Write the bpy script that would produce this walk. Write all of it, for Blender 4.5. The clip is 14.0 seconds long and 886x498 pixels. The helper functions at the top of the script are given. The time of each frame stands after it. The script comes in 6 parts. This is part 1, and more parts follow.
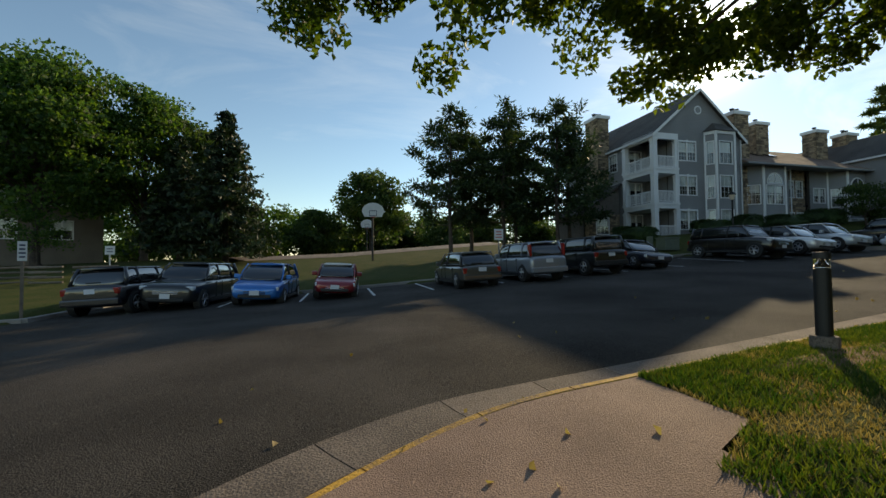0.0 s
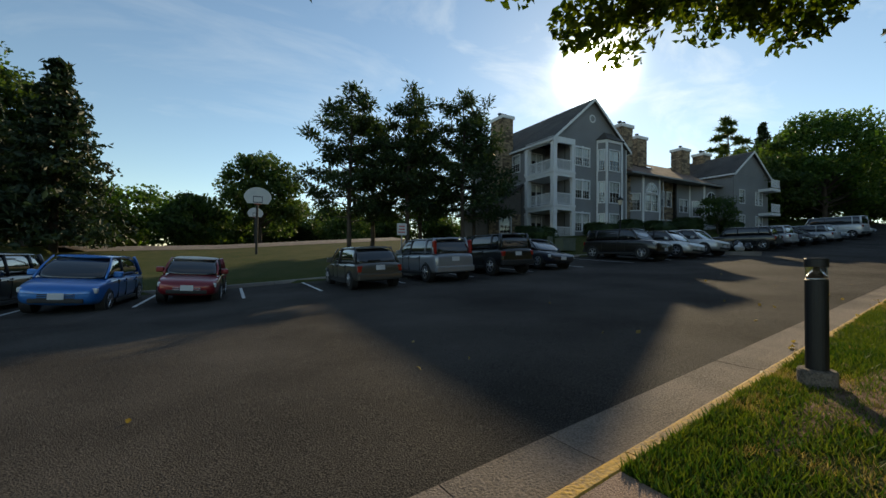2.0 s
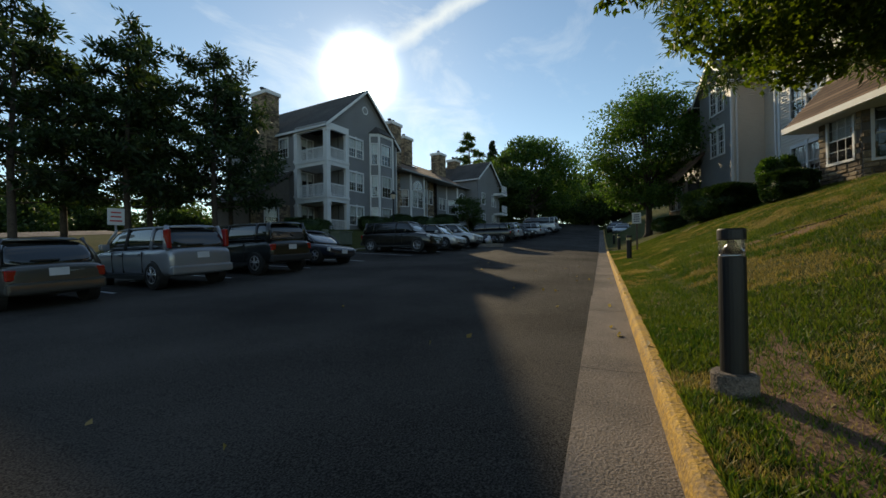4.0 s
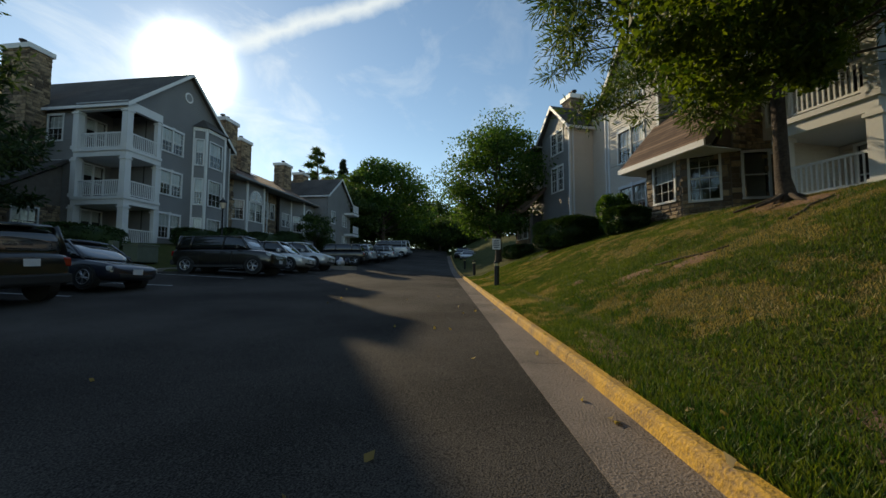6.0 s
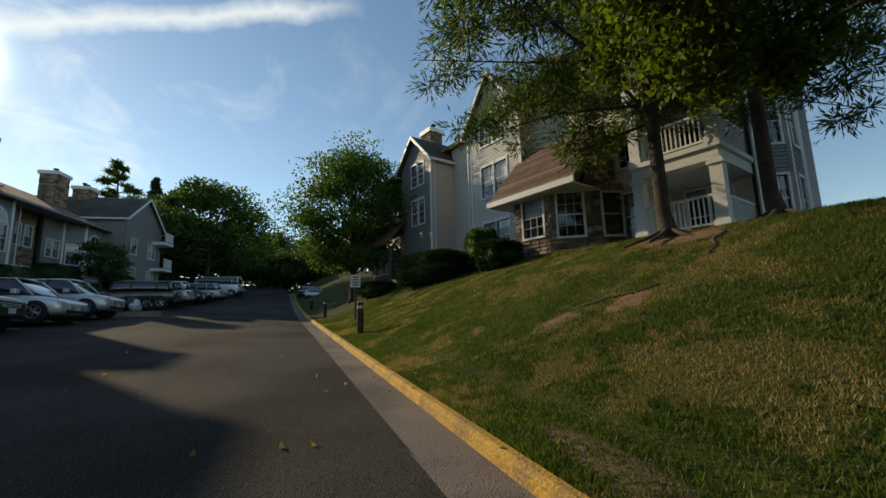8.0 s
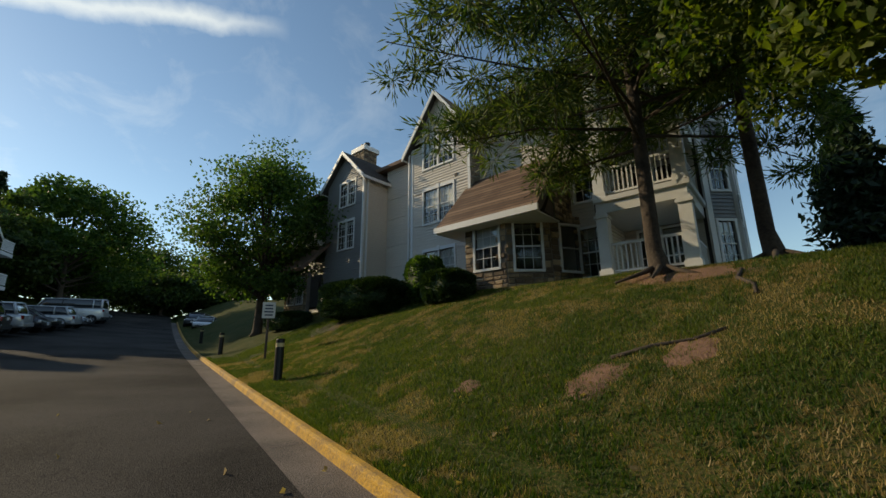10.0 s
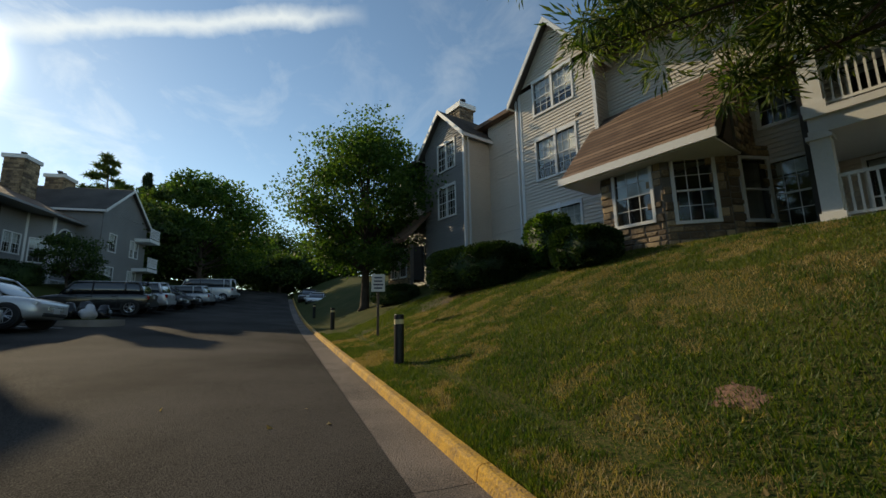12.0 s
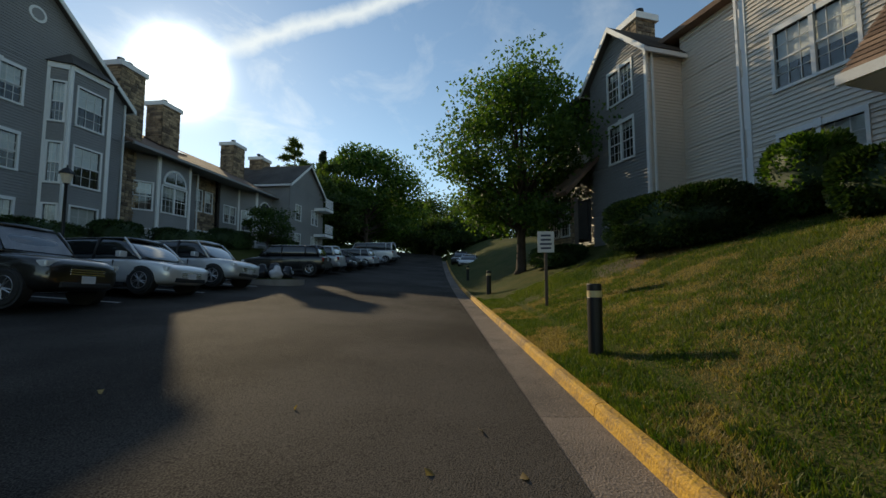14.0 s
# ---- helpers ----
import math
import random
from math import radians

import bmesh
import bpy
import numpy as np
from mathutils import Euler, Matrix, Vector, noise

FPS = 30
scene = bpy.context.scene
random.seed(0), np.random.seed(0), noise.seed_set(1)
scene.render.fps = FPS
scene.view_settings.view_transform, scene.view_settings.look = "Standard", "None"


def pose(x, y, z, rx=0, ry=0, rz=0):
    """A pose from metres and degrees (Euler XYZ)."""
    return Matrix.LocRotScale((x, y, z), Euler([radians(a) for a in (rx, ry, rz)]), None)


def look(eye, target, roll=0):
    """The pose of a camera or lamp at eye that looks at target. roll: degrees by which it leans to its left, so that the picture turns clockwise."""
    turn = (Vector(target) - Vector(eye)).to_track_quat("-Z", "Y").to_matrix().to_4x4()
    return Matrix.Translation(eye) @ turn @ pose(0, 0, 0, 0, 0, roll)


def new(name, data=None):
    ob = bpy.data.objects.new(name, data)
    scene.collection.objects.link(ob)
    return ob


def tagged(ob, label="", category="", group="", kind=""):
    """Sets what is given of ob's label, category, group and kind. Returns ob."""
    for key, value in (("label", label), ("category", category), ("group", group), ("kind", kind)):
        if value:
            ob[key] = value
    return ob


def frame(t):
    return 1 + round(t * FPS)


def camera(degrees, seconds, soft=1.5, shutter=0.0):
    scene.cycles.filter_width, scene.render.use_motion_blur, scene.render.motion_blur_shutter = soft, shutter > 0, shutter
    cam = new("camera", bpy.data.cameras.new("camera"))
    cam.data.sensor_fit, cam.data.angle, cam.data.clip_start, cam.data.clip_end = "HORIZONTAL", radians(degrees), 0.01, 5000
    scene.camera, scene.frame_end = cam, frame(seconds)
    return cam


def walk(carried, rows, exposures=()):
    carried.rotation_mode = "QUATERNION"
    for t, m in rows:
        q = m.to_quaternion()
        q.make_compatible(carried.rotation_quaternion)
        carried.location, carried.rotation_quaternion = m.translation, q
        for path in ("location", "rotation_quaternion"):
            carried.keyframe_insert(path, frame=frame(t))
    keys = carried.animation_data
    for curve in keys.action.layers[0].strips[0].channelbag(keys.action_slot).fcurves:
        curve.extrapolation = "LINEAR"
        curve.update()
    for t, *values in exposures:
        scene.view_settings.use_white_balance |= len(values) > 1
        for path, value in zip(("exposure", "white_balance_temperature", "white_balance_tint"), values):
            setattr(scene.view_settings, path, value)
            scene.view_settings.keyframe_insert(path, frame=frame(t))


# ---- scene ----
cam = camera(96, 14.0)
# seconds, eye x y z, yaw, pitch, roll in degrees
ROWS = [
    (0, -0.110, -0.020, 1.319, -14.40, 1.74, 0.58),
    (0.5, 0.082, 0.468, 1.339, -17.17, 1.58, 0.07),
    (1, 0.324, 0.982, 1.337, -21.11, 1.65, 0.46),
    (1.5, 0.517, 1.420, 1.335, -26.59, 1.69, 0.36),
    (2, 0.788, 1.872, 1.356, -28.10, 1.17, -0.60),
    (2.5, 1.051, 2.300, 1.289, -27.42, -0.15, 0.90),
    (3, 1.315, 2.862, 1.311, -33.50, -2.11, 0.92),
    (3.5, 1.596, 3.291, 1.328, -46.15, -1.33, 1.02),
    (4, 2.033, 3.827, 1.240, -60.45, 0.62, 0.84),
    (6.5, 4.849, 5.477, 1.337, -85.54, 4.37, -0.73),
    (7, 5.599, 5.642, 1.408, -90.47, 5.26, -1.38),
    (7.5, 6.214, 5.674, 1.469, -97.11, 6.45, -0.78),
    (8, 7.016, 5.816, 1.537, -104.07, 8.73, 1.70),
    (10.5, 10.018, 6.335, 1.722, -118.17, 13.84, 0.26),
    (11, 10.671, 6.375, 1.709, -118.43, 14.70, 0.15),
    (11.5, 11.343, 6.360, 1.768, -113.46, 13.35, 1.54),
    (12, 11.906, 6.382, 1.795, -104.17, 9.68, 1.03),
    (12.5, 12.335, 6.445, 1.859, -92.39, 6.74, -0.10),
    (13, 13.027, 6.656, 1.866, -86.71, 5.17, -0.12),
    (13.5, 13.617, 6.675, 1.870, -84.90, 4.52, 0.00),
    (14, 14.166, 6.703, 1.911, -83.32, 4.46, -0.05),
]
walk(cam, [(t, pose(x, y, z, 90 + pitch, roll, yaw)) for t, x, y, z, yaw, pitch, roll in ROWS],
     exposures=[(0.0, 0.1, 7250, 2), (4.0, -0.05, 7000, 2), (14.0, -0.05, 7000, 2)])

# ---- light ----
SUN_AZ, SUN_EL = radians(41.0), radians(24.0)
SUN_DIR = Vector((math.cos(SUN_AZ) * math.cos(SUN_EL), math.sin(SUN_AZ) * math.cos(SUN_EL), math.sin(SUN_EL)))
world = bpy.data.worlds.new("world")
scene.world = world
world.use_nodes = True
wn, wl = world.node_tree.nodes, world.node_tree.links
wn.clear()
sky = wn.new("ShaderNodeTexSky")
sky.sky_type, sky.sun_disc = "NISHITA", False
sky.sun_elevation, sky.sun_rotation = SUN_EL, radians(90) - SUN_AZ
sky.air_density, sky.dust_density, sky.ozone_density = 1.0, 0.1, 2.0
coord = wn.new("ShaderNodeTexCoord")
# thin veil of cirrus, brightest round the sun
squash = wn.new("ShaderNodeMapping")
squash.inputs["Rotation"].default_value = (0.3, 0.2, 0.5)
squash.inputs["Scale"].default_value = (1.0, 3.2, 5.0)
veil = wn.new("ShaderNodeTexNoise")
veil.inputs["Scale"].default_value, veil.inputs["Detail"].default_value, veil.inputs["Roughness"].default_value = 1.7, 7, 0.62
veil.inputs["Distortion"].default_value = 0.5
ramp = wn.new("ShaderNodeValToRGB")
ramp.color_ramp.elements[0].position, ramp.color_ramp.elements[1].position = 0.5, 0.8
dot = wn.new("ShaderNodeVectorMath")
dot.operation = "DOT_PRODUCT"
dot.inputs[1].default_value = SUN_DIR
near = wn.new("ShaderNodeMath")
near.operation, near.use_clamp = "MAXIMUM", True
near.inputs[1].default_value = 0
halo = wn.new("ShaderNodeMath")
halo.operation = "POWER"
halo.inputs[1].default_value = 900
wide = wn.new("ShaderNodeMath")
wide.operation = "POWER"
wide.inputs[1].default_value = 14
cloud = wn.new("ShaderNodeMath")
cloud.operation = "MULTIPLY_ADD"
cloud.inputs[1].default_value, cloud.inputs[2].default_value = 0.4, 0.13
cmix = wn.new("ShaderNodeMath")
cmix.operation = "MULTIPLY"
mixc = wn.new("ShaderNodeMixRGB")
mixc.inputs[2].default_value = (9.5, 9.3, 9.0, 1)
glow = wn.new("ShaderNodeMixRGB")
glow.blend_type = "ADD"
glow.inputs[0].default_value = 1
scale_h = wn.new("ShaderNodeMixRGB")
scale_h.blend_type = "MULTIPLY"
scale_h.inputs[0].default_value = 1
scale_h.inputs[2].default_value = (72, 70, 64, 1)
back = wn.new("ShaderNodeBackground")
back.inputs["Strength"].default_value = 0.15
wout = wn.new("ShaderNodeOutputWorld")
wl.new(coord.outputs["Generated"], squash.inputs["Vector"])
wl.new(squash.outputs["Vector"], veil.inputs["Vector"])
wl.new(veil.outputs["Fac"], ramp.inputs["Fac"])
wl.new(coord.outputs["Generated"], dot.inputs[0])
wl.new(dot.outputs["Value"], near.inputs[0])
wl.new(near.outputs[0], halo.inputs[0])
wl.new(near.outputs[0], wide.inputs[0])
wl.new(wide.outputs[0], cloud.inputs[0])
wl.new(cloud.outputs[0], cmix.inputs[0])
wl.new(ramp.outputs["Color"], cmix.inputs[1])
wl.new(cmix.outputs[0], mixc.inputs[0])
wl.new(sky.outputs["Color"], mixc.inputs[1])
wl.new(halo.outputs[0], scale_h.inputs[1])
# one broad vapour trail, frayed by noise, on a great circle across the sky
TRAIL = Vector((0.745, 0.434, 0.506)).cross(Vector((0.770, -0.026, 0.637))).normalized()
across = wn.new("ShaderNodeVectorMath")
across.operation = "DOT_PRODUCT"
across.inputs[1].default_value = TRAIL
fray = wn.new("ShaderNodeTexNoise")
fray.inputs["Scale"].default_value, fray.inputs["Detail"].default_value, fray.inputs["Roughness"].default_value = 9, 6, 0.6
jitter = wn.new("ShaderNodeMath")
jitter.operation = "MULTIPLY_ADD"
jitter.inputs[1].default_value = 0.05
off = wn.new("ShaderNodeMath")
off.operation = "SUBTRACT"
off.inputs[1].default_value = 0.025
size = wn.new("ShaderNodeMath")
size.operation = "ABSOLUTE"
band = wn.new("ShaderNodeMapRange")
band.inputs["From Min"].default_value, band.inputs["From Max"].default_value = 0.024, 0.002
band.inputs["To Max"].default_value = 0.62
start = wn.new("ShaderNodeVectorMath")
start.operation = "DOT_PRODUCT"
start.inputs[1].default_value = (0.75, 0.30, 0.56)
span = wn.new("ShaderNodeMapRange")
span.inputs["From Min"].default_value, span.inputs["From Max"].default_value = 0.92, 0.965
frayed = wn.new("ShaderNodeMath")
frayed.operation = "MULTIPLY"
trail = wn.new("ShaderNodeMixRGB")
trail.inputs[2].default_value = (7.6, 7.7, 7.8, 1)
wl.new(coord.outputs["Generated"], across.inputs[0])
wl.new(coord.outputs["Generated"], fray.inputs["Vector"])
wl.new(coord.outputs["Generated"], start.inputs[0])
wl.new(fray.outputs["Fac"], jitter.inputs[0])
wl.new(across.outputs["Value"], jitter.inputs[2])
wl.new(jitter.outputs[0], off.inputs[0])
wl.new(off.outputs[0], size.inputs[0])
wl.new(size.outputs[0], band.inputs["Value"])
wl.new(start.outputs["Value"], span.inputs["Value"])
wl.new(band.outputs["Result"], frayed.inputs[0])
wl.new(span.outputs["Result"], frayed.inputs[1])
wl.new(frayed.outputs[0], trail.inputs[0])
wl.new(mixc.outputs["Color"], trail.inputs[1])
wl.new(trail.outputs["Color"], glow.inputs[1])
wl.new(scale_h.outputs["Color"], glow.inputs[2])
wl.new(glow.outputs["Color"], back.inputs["Color"])
wl.new(back.outputs[0], wout.inputs["Surface"])
sun_data = bpy.data.lights.new("sun", "SUN")
sun_data.energy, sun_data.angle, sun_data.color = 3.6, radians(0.6), (1.0, 0.80, 0.56)
sun = new("sun", sun_data)
sun.matrix_world = look(SUN_DIR * 100, (0, 0, 0))


# ---- materials ----
def material(name, color, rough=0.7, var=0.25, scale=3.0, fine=40.0, bump=0.0, metal=0.0, spec=0.5, color2=None, coat=0.0, island=False, per_object=0.0, mid=0.5, grain=0.6):
    m = bpy.data.materials.new(name)
    m.use_nodes = True
    n, l = m.node_tree.nodes, m.node_tree.links
    b = n["Principled BSDF"]
    b.inputs["Roughness"].default_value, b.inputs["Metallic"].default_value = rough, metal
    b.inputs["Specular IOR Level"].default_value, b.inputs["Coat Weight"].default_value = spec, coat
    b.inputs["Coat Roughness"].default_value = 0.05
    tc = n.new("ShaderNodeTexCoord")
    big, small = n.new("ShaderNodeTexNoise"), n.new("ShaderNodeTexNoise")
    big.inputs["Scale"].default_value, big.inputs["Detail"].default_value = scale, 5
    small.inputs["Scale"].default_value, small.inputs["Detail"].default_value = fine, 3
    l.new(tc.outputs["Object"], big.inputs["Vector"])
    l.new(tc.outputs["Object"], small.inputs["Vector"])
    add = n.new("ShaderNodeMath")
    add.operation = "ADD"
    half = n.new("ShaderNodeMath")
    half.operation = "MULTIPLY_ADD"
    half.inputs[1].default_value, half.inputs[2].default_value = grain, -grain / 2
    l.new(small.outputs["Fac"], half.inputs[0])
    l.new(big.outputs["Fac"], add.inputs[0])
    l.new(half.outputs[0], add.inputs[1])
    source = add
    if island or per_object:
        geo = n.new("ShaderNodeNewGeometry" if island else "ShaderNodeObjectInfo")
        more = n.new("ShaderNodeMath")
        more.operation = "MULTIPLY_ADD"
        w = 0.7 if island else per_object
        more.inputs[1].default_value = w
        l.new(geo.outputs["Random Per Island" if island else "Random"], more.inputs[0])
        shift = n.new("ShaderNodeMath")
        shift.operation = "SUBTRACT"
        shift.inputs[1].default_value = w / 2
        l.new(add.outputs[0], shift.inputs[0])
        l.new(shift.outputs[0], more.inputs[2])
        source = more
    r = n.new("ShaderNodeValToRGB")
    r.color_ramp.elements[0].position, r.color_ramp.elements[1].position = mid - 0.25, mid + 0.25
    c2 = color2 or tuple(min(1, c * (1 + var)) for c in color)
    c1 = color if color2 else tuple(c * (1 - var) for c in color)
    r.color_ramp.elements[0].color, r.color_ramp.elements[1].color = (*c1, 1), (*c2, 1)
    l.new(source.outputs[0], r.inputs["Fac"])
    l.new(r.outputs["Color"], b.inputs["Base Color"])
    if bump:
        bp = n.new("ShaderNodeBump")
        bp.inputs["Strength"].default_value, bp.inputs["Distance"].default_value = min(1, bump), 0.02
        l.new(small.outputs["Fac"], bp.inputs["Height"])
        l.new(bp.outputs["Normal"], b.inputs["Normal"])
    return m


def leaf_material(name, c1, c2, trans=0.35):
    m = material(name, c1, 0.55, color2=c2, island=True, scale=0.4, fine=3.0, spec=0.35)
    n, l = m.node_tree.nodes, m.node_tree.links
    b, r = n["Principled BSDF"], [q for q in n if q.type == "VALTORGB"][0]
    t, mx = n.new("ShaderNodeBsdfTranslucent"), n.new("ShaderNodeMixShader")
    hue = n.new("ShaderNodeMixRGB")
    hue.blend_type = "MULTIPLY"
    hue.inputs[0].default_value, hue.inputs[2].default_value = 1, (1.6, 1.7, 0.7, 1)
    l.new(r.outputs["Color"], hue.inputs[1])
    l.new(hue.outputs["Color"], t.inputs["Color"])
    mx.inputs[0].default_value = trans
    l.new(b.outputs[0], mx.inputs[1])
    l.new(t.outputs[0], mx.inputs[2])
    l.new(mx.outputs[0], n["Material Output"].inputs["Surface"])
    return m


def glass_material(name, color, rough=0.02, trans=1.0):
    m = material(name, color, rough, 0.02, spec=0.6)
    m.node_tree.nodes["Principled BSDF"].inputs["Transmission Weight"].default_value = trans
    return m


ASPHALT = material("asphalt", (0.020, 0.018, 0.016), 0.88, scale=0.35, fine=80, bump=0.9, color2=(0.098, 0.087, 0.077), spec=0.1, grain=1.8)
CONCRETE = material("concrete", (0.085, 0.068, 0.056), 0.88, scale=1.2, fine=60, bump=0.8, color2=(0.235, 0.185, 0.15), per_object=0.2, grain=1.3)
SIDEWALK = material("exposed_aggregate", (0.19, 0.12, 0.09), 0.85, scale=1.5, fine=90, bump=0.9, color2=(0.36, 0.24, 0.18), grain=1.5)
YELLOW = material("yellow_kerb_paint", (0.20, 0.13, 0.07), 0.8, scale=3.5, fine=38, bump=0.7, color2=(0.60, 0.34, 0.04), per_object=0.2, mid=0.44, grain=1.0)
KERB_GREY = material("grey_kerb", (0.22, 0.2, 0.18), 0.85, scale=2, fine=50, bump=0.5, color2=(0.34, 0.31, 0.28))
GRASS = material("lawn_soil", (0.035, 0.055, 0.010), 0.95, scale=0.8, fine=30, bump=1.0, color2=(0.095, 0.085, 0.030), mid=0.54, grain=2.2, spec=0.1)
BLADE = leaf_material("grass_blade", (0.030, 0.070, 0.008), (0.135, 0.155, 0.024), 0.4)
DRY = leaf_material("dry_grass_blade", (0.21, 0.15, 0.06), (0.38, 0.28, 0.13), 0.35)
SOIL = material("bare_soil", (0.13, 0.07, 0.045), 0.95, scale=2.5, fine=35, bump=1.0, color2=(0.27, 0.15, 0.10))
SIDING = material("vinyl_siding", (0.58, 0.52, 0.44), 0.5, scale=0.5, fine=14, bump=0.05, color2=(0.66, 0.60, 0.52))
SIDING_GREY = material("grey_vinyl_siding", (0.205, 0.20, 0.195), 0.5, scale=0.5, fine=14, bump=0.05, color2=(0.265, 0.26, 0.255))
WHITE = material("white_trim", (0.72, 0.72, 0.71), 0.5, 0.06, scale=1, fine=20, bump=0.03)
SHINGLE = material("brown_shingles", (0.13, 0.08, 0.055), 0.9, scale=1.0, fine=26, bump=0.6, color2=(0.27, 0.18, 0.125), island=True)
SHINGLE_DARK = material("dark_shingles", (0.05, 0.045, 0.042), 0.9, scale=0.7, fine=18, bump=0.6, color2=(0.10, 0.09, 0.08))
STONE = material("field_stone", (0.12, 0.085, 0.055), 0.85, scale=1.5, fine=18, bump=0.7, color2=(0.42, 0.31, 0.19), island=True)
MORTAR = material("mortar", (0.16, 0.14, 0.12), 0.95, 0.15, scale=4, fine=40, bump=0.5)
# near-black, so rooms look unlit by colour alone; also backs the walls
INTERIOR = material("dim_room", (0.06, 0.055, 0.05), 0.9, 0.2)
STUCCO = material("tan_stucco", (0.17, 0.14, 0.11), 0.9, 0.2, scale=0.6, fine=20, bump=0.2)
BLIND = material("window_blind", (0.62, 0.61, 0.58), 0.7, 0.05, scale=2, fine=12)
PANE = glass_material("window_glass", (0.9, 0.95, 0.95))
BARK = material("bark", (0.035, 0.026, 0.02), 0.95, scale=2, fine=16, bump=1.0, color2=(0.10, 0.075, 0.055))
LEAF = leaf_material("maple_leaf", (0.03, 0.07, 0.014), (0.10, 0.16, 0.035), 0.5)
LEAF_OAK = leaf_material("oak_leaf", (0.035, 0.065, 0.010), (0.12, 0.15, 0.02), 0.5)
LEAF_DARK = leaf_material("far_leaf", (0.024, 0.05, 0.013), (0.08, 0.115, 0.03), 0.45)
NEEDLE = leaf_material("pine_needle", (0.035, 0.07, 0.018), (0.12, 0.15, 0.04), 0.45)
# the pine needle colour again, darkened to carry the shade on the row
SHADED_NEEDLE = leaf_material("shaded_pine_needle", (0.016, 0.034, 0.012), (0.05, 0.075, 0.024), 0.3)
SPRUCE = leaf_material("spruce_needle", (0.014, 0.030, 0.013), (0.04, 0.060, 0.024), 0.2)
BOX_LEAF = leaf_material("holly_leaf", (0.014, 0.034, 0.010), (0.05, 0.085, 0.022), 0.2)
BLACK = material("black_paint", (0.007, 0.007, 0.0075), 0.5, 0.2, fine=30, bump=0.05)
BAND = material("cream_band", (0.62, 0.5, 0.25), 0.6, 0.1)
METAL = material("galvanised_steel", (0.42, 0.42, 0.43), 0.4, 0.15, metal=0.9)
BROWN_POST = material("brown_post", (0.07, 0.05, 0.035), 0.7, 0.25, scale=4, fine=40, bump=0.3)
WOOD = material("weathered_wood", (0.16, 0.13, 0.10), 0.85, 0.35, scale=3, fine=30, bump=0.5)
RUBBER = material("tyre_rubber", (0.018, 0.018, 0.018), 0.85, 0.2, fine=60, bump=0.2)
RIM = material("alloy_rim", (0.5, 0.5, 0.52), 0.3, 0.1, metal=0.9)
CAR_GLASS = material("tinted_car_glass", (0.012, 0.014, 0.016), 0.03, 0.1, spec=0.8, coat=1.0)
LIGHT_LENS = material("clear_lamp_lens", (0.62, 0.64, 0.66), 0.08, 0.1, spec=0.8, coat=1.0)
RED_LENS = material("red_lamp_lens", (0.28, 0.012, 0.012), 0.12, 0.1, coat=1.0)
PLASTIC = material("dark_trim_plastic", (0.02, 0.02, 0.021), 0.6, 0.15)
CHROME = material("chrome", (0.7, 0.7, 0.72), 0.12, 0.05, metal=1.0)
PLATE = material("number_plate", (0.62, 0.64, 0.68), 0.5, 0.05)
INK = material("dark_ink", (0.04, 0.05, 0.09), 0.6, 0.1)
SIGN_WHITE = material("sign_white", (0.62, 0.62, 0.6), 0.5, 0.06)
SIGN_RED = material("sign_red", (0.5, 0.06, 0.05), 0.5, 0.06)
GREEN_BOX = material("utility_green", (0.12, 0.14, 0.10), 0.6, 0.15)
SACK_WHITE = material("white_plastic_bag", (0.6, 0.6, 0.62), 0.35, 0.1, bump=0.3, fine=8)
SACK_BLACK = material("black_plastic_bag", (0.015, 0.015, 0.016), 0.25, 0.2, bump=0.4, fine=8)
LAMP_GLASS = material("warm_lamp_glass", (0.75, 0.62, 0.45), 0.2, 0.1)
CLEAR = glass_material("clear_plastic", (0.9, 0.9, 0.9), 0.05)


# ---- mesh helpers ----
def part(name, bm, mat, parent=None, label="", smooth=False):
    me = bpy.data.meshes.new(name)
    bm.to_mesh(me)
    bm.free()
    return link_mesh(name, me, mat, parent, label, smooth)


def link_mesh(name, me, mat, parent=None, label="", smooth=False):
    me.materials.append(mat)
    if smooth:
        me.shade_smooth()
    ob = new(name, me)
    if parent:
        ob.parent = parent
    if label:
        tagged(ob, label)
    return ob


def thing(name, m, label, category, group="", kind=""):
    ob = new(name)
    ob.matrix_basis = m
    return tagged(ob, label, category, group, kind)


def raw(name, verts, faces, mat, parent=None, label="", smooth=False):
    me = bpy.data.meshes.new(name)
    me.from_pydata([tuple(v) for v in verts], [], [tuple(q) for q in faces])
    me.update()
    return link_mesh(name, me, mat, parent, label, smooth)


def box(bm, x0, x1, y0, y1, z0, z1, bevel=0.0):
    r = bmesh.ops.create_cube(bm, size=1)
    for v in r["verts"]:
        v.co = Vector(((x0 + x1) / 2 + v.co.x * (x1 - x0), (y0 + y1) / 2 + v.co.y * (y1 - y0), (z0 + z1) / 2 + v.co.z * (z1 - z0)))
    if bevel:
        es = list({e for v in r["verts"] for e in v.link_edges})
        bmesh.ops.bevel(bm, geom=es, offset=bevel, segments=2, affect="EDGES", profile=0.6)
    return bm


def boxes(*sizes, bevel=0.0):
    bm = bmesh.new()
    for s in sizes:
        box(bm, *s, bevel=bevel)
    return bm


